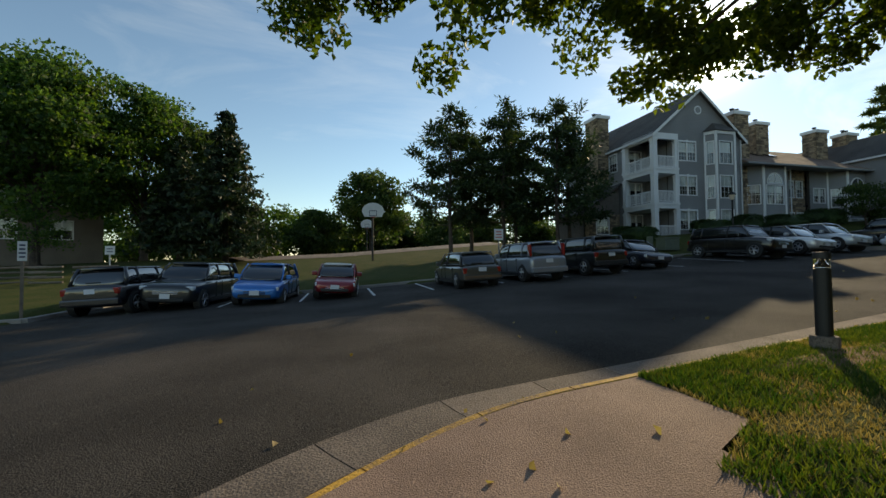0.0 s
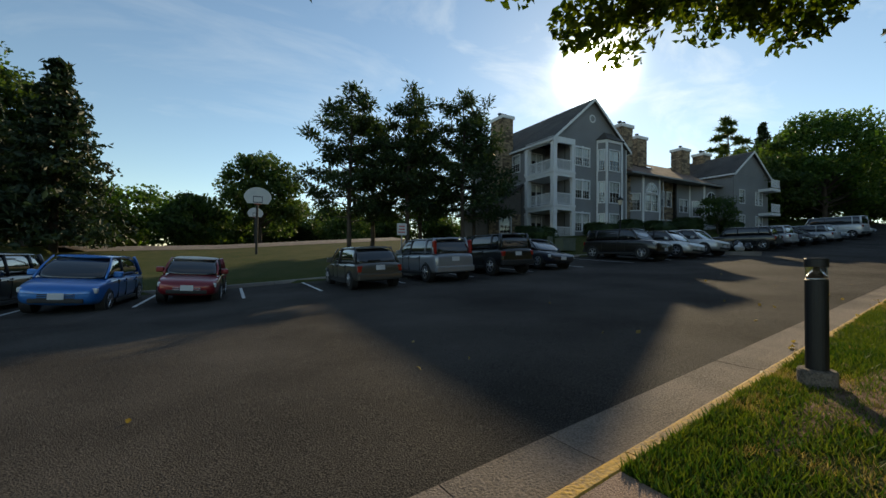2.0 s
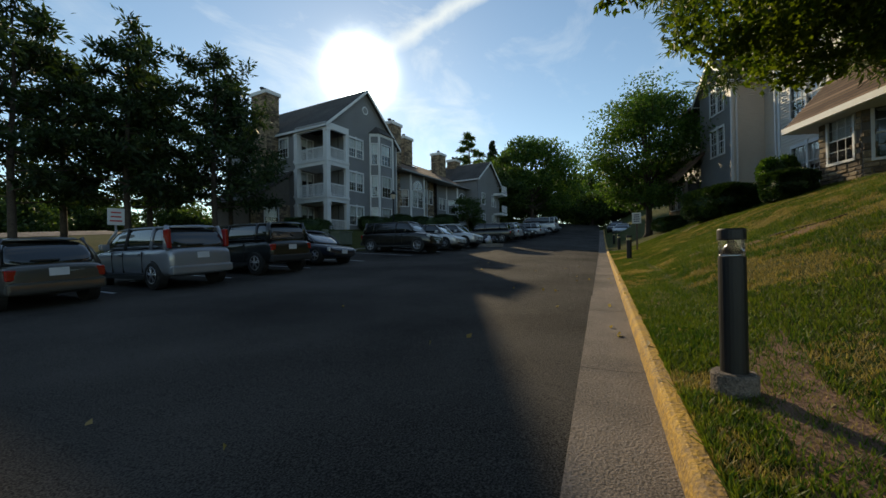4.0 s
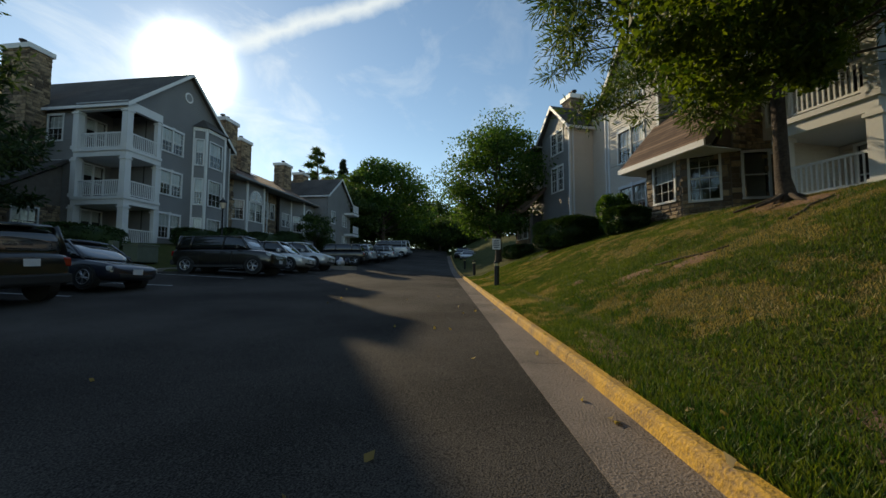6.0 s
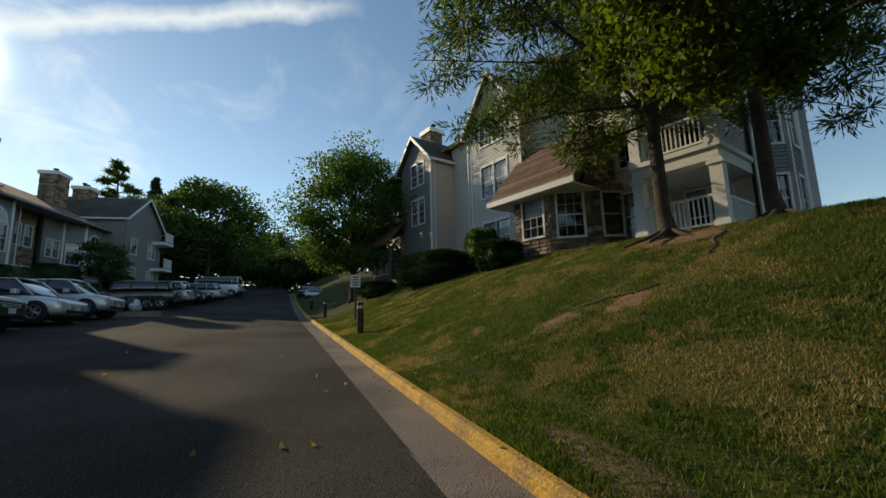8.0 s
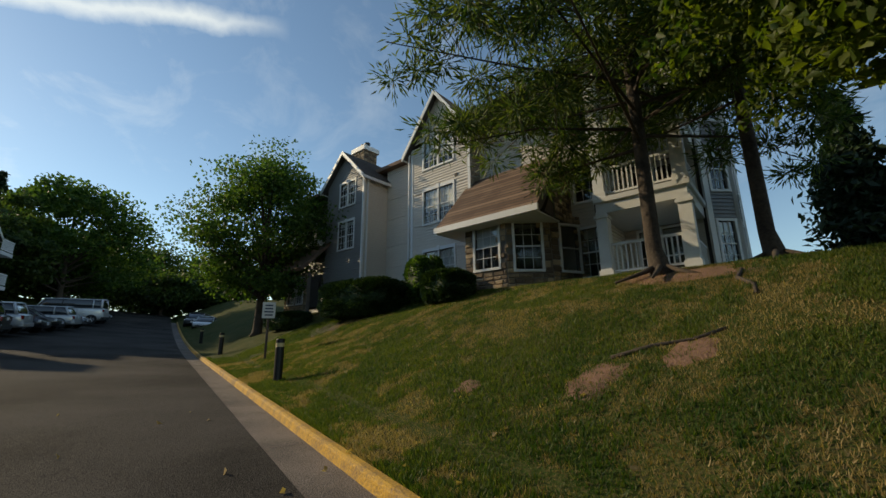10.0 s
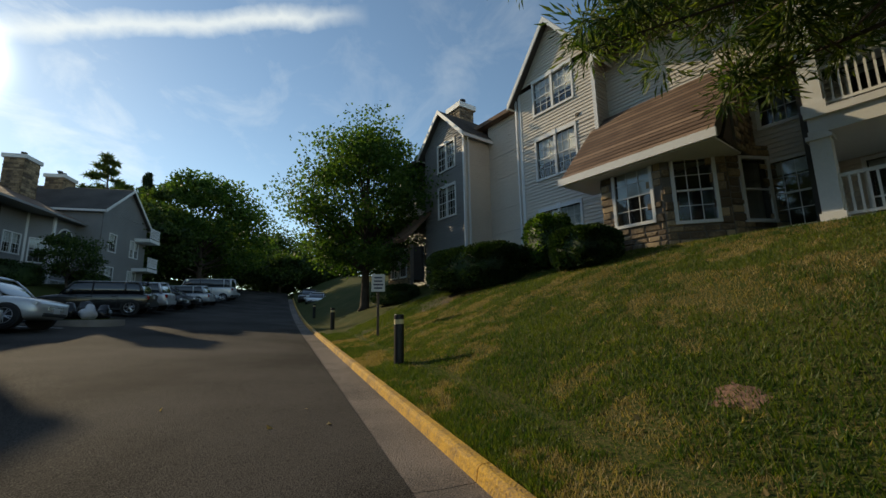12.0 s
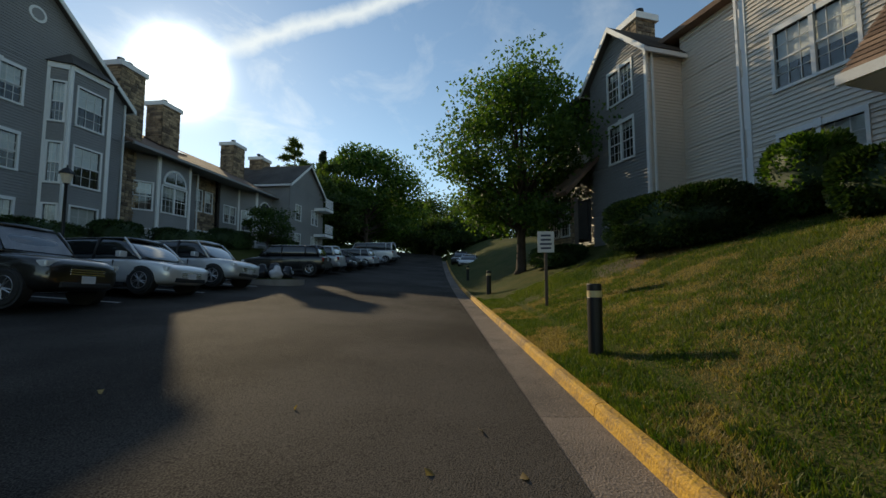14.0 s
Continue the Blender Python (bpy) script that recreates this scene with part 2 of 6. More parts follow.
def tube(bm, points, radii, sides=8, cap=True):
    rings = []
    pts = [Vector(p) for p in points]
    for i, p in enumerate(pts):
        d = (pts[min(i + 1, len(pts) - 1)] - pts[max(i - 1, 0)]).normalized()
        a = d.cross(Vector((0.3, 0.9, 0.1)) if abs(d.z) > 0.8 else Vector((0, 0, 1))).normalized()
        b = d.cross(a)
        rings.append([bm.verts.new(p + radii[i] * (math.cos(2 * math.pi * k / sides) * a + math.sin(2 * math.pi * k / sides) * b)) for k in range(sides)])
    for r, s in zip(rings, rings[1:]):
        for k in range(sides):
            bm.faces.new((r[k], r[(k + 1) % sides], s[(k + 1) % sides], s[k]))
    if cap:
        bm.faces.new(rings[0][::-1])
        bm.faces.new(rings[-1])
    return bm


def lathe(bm, profile, sides=20):
    return tube(bm, [(0, 0, z) for r, z in profile], [max(r, 0.001) for r, z in profile], sides)


def prism(bm, outline, y0, y1):
    """An outline in x and z, drawn out along y."""
    a = [bm.verts.new((x, y0, z)) for x, z in outline]
    b = [bm.verts.new((x, y1, z)) for x, z in outline]
    bm.faces.new(a)
    bm.faces.new(b[::-1])
    for i in range(len(a)):
        j = (i + 1) % len(a)
        bm.faces.new((a[j], a[i], b[i], b[j]))
    bmesh.ops.recalc_face_normals(bm, faces=bm.faces)
    return bm


# ---- lie of the land ----
def kerb_y(x):
    return max(3.17 + 0.139 * x - 0.17 * max(0, 1.5 - x) ** 2, -3.5)


def far_y(x):
    return 15.2 if x < -9.6 else 20.5 if x < 18.6 else 21.0


def road_z(x, y):
    xc = min(max(x, -25), 80)
    q = max(0, xc - 30)
    return -0.10 + 0.0385 * xc + 0.0014 * min(q, 45) ** 2 + max(0, min(y, 24) - kerb_y(x)) * 0.0024 * min(max(xc, 0), 40)


RISE = ((0, 0.15, 1, 2.3, 3.2, 4.8, 6.3, 7.3, 9, 14), (0.12, 0.13, 0.24, 0.78, 1.12, 1.85, 2.4, 2.75, 2.95, 3.1))


def ease(a):
    a = min(max(a, 0), 1)
    return a * a * (3 - 2 * a)


def land_z(x, y):
    d = kerb_y(x) - y
    if d >= 0:
        grow = 0.06 + 0.94 * ease((x - 3.2) / 8.5)
        z = 0.12 + (float(np.interp(d, *RISE)) - 0.12) * grow
        return road_z(x, kerb_y(x)) + z + 0.03 * noise.noise((x * 0.7, y * 0.7, 0))
    b = y - far_y(x)
    if b <= 0:
        return road_z(x, y)
    base = road_z(x, far_y(x)) + 0.13
    bank = 1.35 * ease(b / 5.5)
    lawn = 0.1 * min(b, 22)
    k = ease((x - 16) / 5)
    return base + k * bank + (1 - k) * lawn


def lerp_list(*spans):
    return np.unique(np.concatenate([np.arange(a, b, s) for a, b, s in spans]))


def sheet(name, xs, ys, height, keep, mat, label, category):
    idx, verts, faces = {}, [], []
    for i, x in enumerate(xs):
        for j, y in enumerate(ys):
            idx[i, j] = len(verts)
            verts.append((x, y, height(x, y)))
    for i in range(len(xs) - 1):
        for j in range(len(ys) - 1):
            if keep((xs[i] + xs[i + 1]) / 2, (ys[j] + ys[j + 1]) / 2):
                faces.append((idx[i, j], idx[i + 1, j], idx[i + 1, j + 1], idx[i, j + 1]))
    ob = raw(name, verts, faces, mat, smooth=True)
    return tagged(ob, label, category, kind="structure")


def in_walk(x, y):
    """The concrete corner walk where the path begins."""
    return x < 2.8 and y < kerb_y(x) and x - 2.1 < 0.35 * max(0, y - 0.2) and x > -2.2 and not (x > 2.07 + 1.9 * (y - 1.9) and x > 2.0 and y < 2.3)


def ground_z(x, y):
    z = land_z(x, y)
    if kerb_y(x) - 0.11 < y < far_y(x) + 0.1 or in_walk(x, y):
        z -= 0.16
    return z


XS = lerp_list((-700, -60, 80), (-60, -12, 4), (-12, 28, 0.5), (28, 70, 1.5), (70, 140, 10), (140, 741, 100))
ACROSS = np.concatenate([lerp_list((-700, -40, 110), (-40, -14, 4), (-14, -0.3, 0.4)), [-0.15, -0.10], lerp_list((0.2, 14, 2), (14, 30, 1.0), (30, 80, 6), (80, 741, 110))])
gv, gf, na = [], [], len(ACROSS)
for x in XS:
    for s in ACROSS:
        y = kerb_y(min(max(x, -60), 140)) + s
        gv.append((x, y, ground_z(x, y)))
for i in range(len(XS) - 1):
    for j in range(na - 1):
        gf.append((i * na + j, (i + 1) * na + j, (i + 1) * na + j + 1, i * na + j + 1))
tagged(raw("ground", gv, gf, GRASS, smooth=True), "uneven lawn with worn brown patches on a bank", "lawn", kind="structure")

# the road reaches from kerb to kerb
rv, rf, RX = [], [], lerp_list((-60, -12, 3), (-12, 30, 0.5), (30, 96, 2))
for x in RX:
    y0, y1 = kerb_y(x) + 0.56, far_y(x)
    for k in range(25):
        y = y0 + (y1 - y0) * k / 24
        rv.append((x, y, road_z(x, y)))
for i in range(len(RX) - 1):
    for k in range(24):
        a = i * 25 + k
        rf.append((a, a + 25, a + 26, a + 1))
tagged(raw("road", rv, rf, ASPHALT, smooth=True), "grey asphalt parking road with patches and fine cracks", "road", kind="structure")


# ---- buildings ----
def cells(width, z0, z1, openings):
    """The rectangles of a wall that its openings leave over."""
    xs = sorted({0, width, *[q for o in openings for q in o[:2]]})
    zs = sorted({z0, z1, *[q for o in openings for q in o[2:4]]})
    for a, b in zip(xs, xs[1:]):
        for c, d in zip(zs, zs[1:]):
            if not any(o[0] - 1e-6 <= a and b <= o[1] + 1e-6 and o[2] - 1e-6 <= c and d <= o[3] + 1e-6 for o in openings):
                yield a, b, c, d


def lap(verts, faces, a, b, z0, z1, a1=None, b1=None, step=0.13):
    """Clapboards from z0 to z1, one over the other, in the plane y = 0, facing -y."""
    z = z0
    a1, b1 = a if a1 is None else a1, b if b1 is None else b1
    while z < z1 - 1e-4:
        t = min(z + step, z1)
        f, g = (z - z0) / (z1 - z0), (t - z0) / (z1 - z0)
        n = len(verts)
        la, lb, ta, tb = a + (a1 - a) * f, b + (b1 - b) * f, a + (a1 - a) * g, b + (b1 - b) * g
        verts += [(la, -0.034, z), (lb, -0.034, z), (tb, -0.003, t), (ta, -0.003, t), (la, 0.002, z), (lb, 0.002, z)]
        faces += [(n, n + 1, n + 2, n + 3), (n + 4, n + 5, n + 1, n)]
        z = t


def wall_slab(name, parent, m, width, z0, z1, openings=(), mat=None, gable=0.0, thick=0.2):
    """A sided wall in its own frame: x along it, facing -y. gable: height of the triangle on top."""
    verts, faces = [], []
    for a, b, c, d in cells(width, z0, z1, openings):
        lap(verts, faces, a, b, c, d)
    if gable:
        lap(verts, faces, 0, width, z1, z1 + gable, width / 2 - 0.01, width / 2 + 0.01)
    ob = tagged(raw(name, verts, faces, mat or SIDING, parent), kind="stuff")
    ob.matrix_local = m
    bm = bmesh.new()
    for a, b, c, d in cells(width, z0, z1, openings):
        box(bm, a, b, 0.004, thick, c, d)
    if gable:
        prism(bm, [(0.01, z1), (width - 0.01, z1), (width / 2, z1 + gable - 0.01)], 0.004, thick)
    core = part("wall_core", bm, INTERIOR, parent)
    core.matrix_local = m
    return ob


def window(parent, m, x0, x1, z0, z1, sashes=1, grille=True, head=True, blind=0.5):
    """A sash window with frame, meeting rail, panes, a half-drawn blind and a room behind, its dimness painted in
    near-black.
    """
    w = new("window")
    w.parent = parent
    w.matrix_local = m
    f = 0.085
    bm = bmesh.new()
    box(bm, x0 - f, x1 + f, -0.06, 0.05, z1, z1 + f * (1.7 if head else 1))
    box(bm, x0 - f, x1 + f, -0.075, 0.05, z0 - f, z0)
    box(bm, x0 - f, x0, -0.055, 0.05, z0, z1)
    box(bm, x1, x1 + f, -0.055, 0.05, z0, z1)
    for k in range(1, sashes):
        xm = x0 + (x1 - x0) * k / sashes
        box(bm, xm - 0.05, xm + 0.05, -0.05, 0.05, z0, z1)
    if head and sashes > 1:
        xm = (x0 + x1) / 2
        box(bm, xm - 0.09, xm + 0.09, -0.08, 0.0, z1 - 0.02, z1 + 0.2)
    part("window_frame", bm, WHITE, w)
    bm = bmesh.new()
    for k in range(sashes):
        a, b = x0 + (x1 - x0) * k / sashes, x0 + (x1 - x0) * (k + 1) / sashes
        zm = (z0 + z1) / 2
        box(bm, a + 0.02, b - 0.02, -0.01, 0.03, zm - 0.022, zm + 0.022)
        if grille:
            for q in (1, 2):
                box(bm, a + (b - a) * q / 3 - 0.008, a + (b - a) * q / 3 + 0.008, 0.0, 0.02, z0, z1)
            for q in (0.25, 0.75):
                box(bm, a + 0.02, b - 0.02, 0.0, 0.02, z0 + (z1 - z0) * q - 0.008, z0 + (z1 - z0) * q + 0.008)
    part("sash", bm, WHITE, w)
    pane = part("pane", boxes((x0, x1, 0.026, 0.034, z0, z1)), PANE, w)
    pane.visible_shadow = False
    part("blind", boxes((x0 + 0.02, x1 - 0.02, 0.09, 0.1, z1 - (z1 - z0) * blind, z1)), BLIND, w)
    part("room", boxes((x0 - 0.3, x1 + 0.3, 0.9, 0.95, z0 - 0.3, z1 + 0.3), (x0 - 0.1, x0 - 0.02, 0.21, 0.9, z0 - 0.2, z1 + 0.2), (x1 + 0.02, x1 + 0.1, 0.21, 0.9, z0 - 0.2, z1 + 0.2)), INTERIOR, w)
    return w


def board(parent, name, m, *sizes, mat=None, label=""):
    ob = part(name, boxes(*sizes), mat or WHITE, parent, label)
    ob.matrix_local = m
    return ob


def gable_roof(parent, m, width, depth, z, h, over=0.35, mat=None, boards=True):
    """Two shingled slopes with rake boards; ridge along y at the middle of the width."""
    for side in (0, 1):
        verts, faces, n = [], [], 22
        dx, t = width / 2 + over, 0.06
        sl = h / (width / 2)
        for i in range(n):
            for s, lift in ((i / n, 0.035), ((i + 1) / n, 0.01)):
                x = -over + dx * s
                zz = z + h - (width / 2 - x) * sl + lift + 0.08
                x = x if side == 0 else width - x
                verts += [(x, -over, zz), (x, depth + over, zz)]
            a = 4 * i
            faces.append((a, a + 1, a + 3, a + 2))
            if i:
                faces.append((a - 2, a - 1, a + 1, a))
        ob = raw("roof_slope", verts, faces, mat or SHINGLE_DARK, parent)
        ob.matrix_local = m
    bm = bmesh.new()
    sl = h / (width / 2)
    for s in (1, -1):
        e = -over if s == 1 else width + over
        mid = width / 2
        zz = z - over * sl
        prism(bm, [(e, zz + 0.1), (mid, z + h + 0.1), (mid, z + h - 0.14), (e, zz - 0.16)], -over - 0.03, -over + 0.02)
        box(bm, min(e, e + s * 0.06), max(e, e + s * 0.06), -over, depth + over, zz - 0.1, zz + 0.07)
    ob = part("rake_board", bm, WHITE, parent)
    ob.matrix_local = m
    bm = bmesh.new()
    prism(bm, [(-over + 0.05, z - over * sl + 0.02), (width / 2, z + h + 0.06), (width + over - 0.05, z - over * sl + 0.02), (width + over - 0.05, z - over * sl - 0.06), (width / 2, z + h - 0.03), (-over + 0.05, z - over * sl - 0.06)], -over + 0.02, depth + over)
    ob = part("roof_deck", bm, SHINGLE_DARK, parent)
    ob.matrix_local = m


def stones(parent, m, width, z0, z1, openings=(), y=0.0, size=0.3, seed=1, name="stonework"):
    """A face of rubble stone, each stone proud of the mortar."""
    rnd = random.Random(seed)
    bm = bmesh.new()
    for a, b, c, d in cells(width, z0, z1, openings):
        box(bm, a, b, y, y + 0.2, c, d)
    core = part(name + "_mortar", bm, MORTAR, parent)
    core.matrix_local = m
    verts, faces = [], []
    z = z0
    while z < z1 - 0.05:
        h = min(rnd.uniform(0.55, 1.0) * size * 0.7, z1 - z)
        x = 0
        while x < width - 0.05:
            w = min(rnd.uniform(0.6, 1.5) * size, width - x)
            cx, cz = x + w / 2, z + h / 2
            if not any(o[0] - 0.06 < cx < o[1] + 0.06 and o[2] - 0.06 < cz < o[3] + 0.06 for o in openings):
                p, g = rnd.uniform(0.015, 0.05), 0.012
                n = len(verts)
                j = lambda: rnd.uniform(-0.02, 0.02)
                verts += [(x + g, y, z + g), (x + w - g, y, z + g), (x + w - g, y, z + h - g), (x + g, y, z + h - g)]
                verts += [(x + 0.035 + j(), y - p, z + 0.03 + j()), (x + w - 0.035 + j(), y - p, z + 0.03 + j()), (x + w - 0.035 + j(), y - p, z + h - 0.03 + j()), (x + 0.035 + j(), y - p, z + h - 0.03 + j())]
                faces += [(n + 4, n + 5, n + 6, n + 7), (n, n + 1, n + 5, n + 4), (n + 1, n + 2, n + 6, n + 5), (n + 2, n + 3, n + 7, n + 6), (n + 3, n, n + 4, n + 7)]
            x += w
        z += h
    ob = raw(name, verts, faces, STONE, parent, "brown and tan rubble stone")
    tagged(ob, kind="stuff")
    ob.matrix_local = m


def chimney(parent, m, w, d, z0, z1, pots=2, seed=3):
    for k, (mm, ww) in enumerate(((m, w), (m @ pose(w, 0, 0, 0, 0, 90), d), (m @ pose(w, d, 0, 0, 0, 180), w), (m @ pose(0, d, 0, 0, 0, -90), d))):
        stones(parent, mm, ww, z0, z1, size=0.34, seed=seed + k, name="chimney_stone")
    board(parent, "chimney_cap", m, (-0.12, w + 0.12, -0.12, d + 0.12, z1, z1 + 0.3))
    bm = bmesh.new()
    for k in range(pots):
        x = w * (k + 1) / (pots + 1)
        tube(bm, [(x, d / 2, z1 + 0.28), (x, d / 2, z1 + 0.62), (x, d / 2, z1 + 0.64), (x, d / 2, z1 + 0.74)], [0.12, 0.12, 0.19, 0.19], 10)
    ob = part("flue_pot", bm, BLACK, parent)
    ob.matrix_local = m


def railing(parent, m, length, z, h=1.0, step=0.13):
    """White balcony rail along x: rails and slats."""
    bm = boxes((0, length, -0.035, 0.035, z + h - 0.07, z + h), (0, length, -0.02, 0.02, z + 0.1, z + 0.16))
    ob = part("handrail", bm, WHITE, parent)
    ob.matrix_local = m
    n = max(2, int(length / step))
    first = None
    for k in range(n):
        x = length * (k + 0.5) / n
        if first is None:
            first = part("slat", boxes((-0.02, 0.02, -0.017, 0.017, z + 0.14, z + h - 0.05)), WHITE, parent)
            first.matrix_local = m @ pose(x, 0, 0)
        else:
            o = new("slat", first.data)
            o.parent = parent
            o.matrix_local = m @ pose(x, 0, 0)


def downpipe(parent, m, z0, z1):
    ob = part("downpipe", boxes((-0.04, 0.04, -0.1, -0.03, z0, z1), (-0.04, 0.04, -0.1, 0.25, z1, z1 + 0.08)), WHITE, parent)
    ob.matrix_local = m


def column(parent, m, z0, z1, w=0.38):
    board(parent, "column", m, (-w / 2, w / 2, -w / 2, w / 2, z0, z1), (-w / 2 - 0.05, w / 2 + 0.05, -w / 2 - 0.05, w / 2 + 0.05, z1 - 0.22, z1 - 0.12), (-w / 2 - 0.04, w / 2 + 0.04, -w / 2 - 0.04, w / 2 + 0.04, z0, z0 + 0.2))


I4 = Matrix.Identity(4)
# --- the gabled block across the road, facing it ---
A = thing("apartment_building", pose(24.4, 26.7, 3.0), "grey three-storey apartment house with gable and corner balconies", "building")
AW, AE, AH = 9.0, 8.55, 3.85
wins = [(2.45, 4.15, 0.75 + 2.85 * k, 2.25 + 2.85 * k) for k in range(3)]
wall_slab("front_wall", A, pose(2.2, 0, 0), AW - 2.2, -0.6, AE, [(a - 2.2, b - 2.2, c, d) for a, b, c, d in wins], SIDING_GREY)
vv, ff = [], []
lap(vv, ff, 0, AW, AE, AE + AH, AW / 2 - 0.01, AW / 2 + 0.01)
raw("gable_siding", vv, ff, SIDING_GREY, A)
bm = bmesh.new()
prism(bm, [(0.02, AE - 0.1), (AW - 0.02, AE - 0.1), (AW / 2, AE + AH)], 0.01, 0.2)
part("gable_core", bm, INTERIOR, A)
for a, b, c, d in wins:
    window(A, I4, a, b, c, d, 2, True, True, 0.55)
bm = bmesh.new()
tube(bm, [(AW / 2, -0.06, AE + 2.2), (AW / 2, 0.03, AE + 2.2)], [0.36, 0.36], 24)
part("round_vent", bm, WHITE, A)
bm = bmesh.new()
tube(bm, [(AW / 2, -0.07, AE + 2.2), (AW / 2, 0.0, AE + 2.2)], [0.25, 0.25], 24)
part("vent_screen", bm, SIDING_GREY, A)
gable_roof(A, I4, AW, 13, AE, AH)
wall_slab("side_wall", A, pose(AW, 0, 0, 0, 0, 90), 13, -0.6, AE, (), SIDING_GREY)
wall_slab("side_wall", A, pose(0, 13, 0, 0, 0, -90), 9.6, -0.6, AE, [(7.6, 8.6, 0.7 + 2.85 * k, 2.2 + 2.85 * k) for k in range(3)], SIDING_GREY)
wall_slab("back_wall", A, pose(AW, 13, 0, 0, 0, 180), AW, -0.6, AE, (), SIDING_GREY, AH)
for k in range(3):
    window(A, pose(0, 13, 0, 0, 0, -90), 7.6, 8.6, 0.7 + 2.85 * k, 2.2 + 2.85 * k)
# corner balconies, one over the other
wall_slab("balcony_wall", A, pose(0, 3.4, 0), 2.2, -0.6, AE, [(0.5, 1.7, 0.1 + 2.85 * k, 2.2 + 2.85 * k) for k in range(3)], SIDING_GREY)
wall_slab("balcony_wall", A, pose(2.2, 3.4, 0, 0, 0, -90), 3.4, -0.6, AE, (), SIDING_GREY)
for k in range(3):
    z = 2.85 * k
    board(A, "balcony_floor", I4, (-0.15, 2.3, -0.15, 3.4, z - 0.45, z - 0.02))
    board(A, "balcony_fascia", I4, (-0.22, 2.3, -0.22, -0.15, z - 0.14, z + 0.03), (-0.22, -0.15, -0.15, 3.4, z - 0.14, z + 0.03))
    window(A, pose(0, 3.4, 0), 0.5, 1.7, 0.1 + z, 2.2 + z, 2, False, False, 0.3)
    railing(A, pose(0.2, 0.0, 0), 1.85, z + 0.02)
    railing(A, pose(0.0, 3.3, 0, 0, 0, -90), 3.1, z + 0.02)
    column(A, pose(0, 0, 0), z + 0.03, z + 2.4)
    column(A, pose(0, 3.3, 0), z + 0.03, z + 2.4)
    column(A, pose(2.14, 0.04, 0), z + 0.03, z + 2.4, 0.26)
board(A, "balcony_header", I4, (-0.15, 2.3, -0.15, 0.1, AE - 0.5, AE), (-0.15, 0.1, 0.1, 3.4, AE - 0.5, AE))
downpipe(A, pose(2.3, 0, 0), -0.4, AE - 2.2)
downpipe(A, pose(AW - 0.05, 0, 0), -0.4, AE - 0.1)
# three-sided bay through all storeys
BAY = ((5.1, 0, 5.55, -0.7), (5.55, -0.7, 7.5, -0.7), (7.5, -0.7, 7.95, 0))
for i, (xa, ya, xb, yb) in enumerate(BAY):
    L, ang = math.hypot(xb - xa, yb - ya), math.degrees(math.atan2(yb - ya, xb - xa))
    mm = pose(xa, ya, 0, 0, 0, ang)
    o = [(L / 2 - 0.22, L / 2 + 0.22, 0.5 + 2.85 * k, 2.3 + 2.85 * k) for k in range(3)] if i != 1 else [(0.35, L - 0.35, 0.5 + 2.85 * k, 2.3 + 2.85 * k) for k in range(3)]
    wall_slab("bay_wall", A, mm, L, -0.6, AE + 0.35, o, SIDING_GREY, thick=0.12)
    for q in o:
        window(A, mm, *q, 1, True, False, 0.5)
    board(A, "bay_corner", mm, (-0.1, 0.1, -0.05, 0.05, -0.6, AE + 0.35), (L - 0.1, L + 0.1, -0.05, 0.05, -0.6, AE + 0.35), (0, L, -0.09, 0.0, AE + 0.1, AE + 0.35))
bm = bmesh.new()
p = [bm.verts.new(q) for q in ((4.9, 0, AE + 0.35), (5.4, -0.95, AE + 0.35), (7.65, -0.95, AE + 0.35), (8.15, 0, AE + 0.35), (6.0, 0, AE + 1.25), (7.0, 0, AE + 1.25))]
for q in ((0, 1, 4), (1, 2, 5, 4), (2, 3, 5), (3, 2, 1, 0), (0, 4, 5, 3)):
    bm.faces.new([p[k] for k in q])
part("bay_roof", bm, SHINGLE_DARK, A)
chimney(A, pose(-1.1, 5.6, 0), 1.2, 1.9, -0.6, 11.6, 3)
# lean-to with a sloping roof beside the balconies
stones(A, pose(-3.6, 4.2, 0), 3.6, -0.6, 2.4, [(1.2, 2.4, 0.6, 2.0)], seed=21)
window(A, pose(-3.6, 4.2, 0), 1.2, 2.4, 0.6, 2.0, 1, True, False)
bm = bmesh.new()
prism(bm, [(-4.2, 2.2), (0.0, 5.0), (0.0, 5.2), (-4.3, 2.35)], 3.8, 9.0)
part("lean_to_roof", bm, SHINGLE_DARK, A)
bm = bmesh.new()
prism(bm, [(-3.6, 2.4), (0, 2.4), (0, 4.8)], 4.2, 4.4)
prism(bm, [(-3.6, -0.6), (-3.6, 2.4), (-3.4, 2.4), (-3.4, -0.6)], 4.2, 8.8)
part("lean_to_wall", bm, MORTAR, A)

# --- the lower linked block with arched bay windows ---
B = thing("linked_apartment_building", pose(33.4, 27.6, 3.1), "grey apartment block with stone chimneys and arched bays", "building")
stones(B, pose(0, 0, 0), 1.1, -0.6, 6.6, seed=31)
wall_slab("front_wall", B, pose(1.1, 0, 0), 5.6, -0.6, 6.7, (), SIDING_GREY)
stones(B, pose(6.7, 0.4, 0), 2.6, -0.6, 6.7, [(0.4, 1.1, 1.0, 2.4), (1.5, 2.2, 1.0, 2.4), (0.4, 1.1, 3.9, 5.4), (1.5, 2.2, 3.9, 5.4)], seed=33)
for q in ((0.4, 1.1, 1.0, 2.4), (1.5, 2.2, 1.0, 2.4), (0.4, 1.1, 3.9, 5.4), (1.5, 2.2, 3.9, 5.4)):
    window(B, pose(6.7, 0.4, 0), *q, 1, True, False)
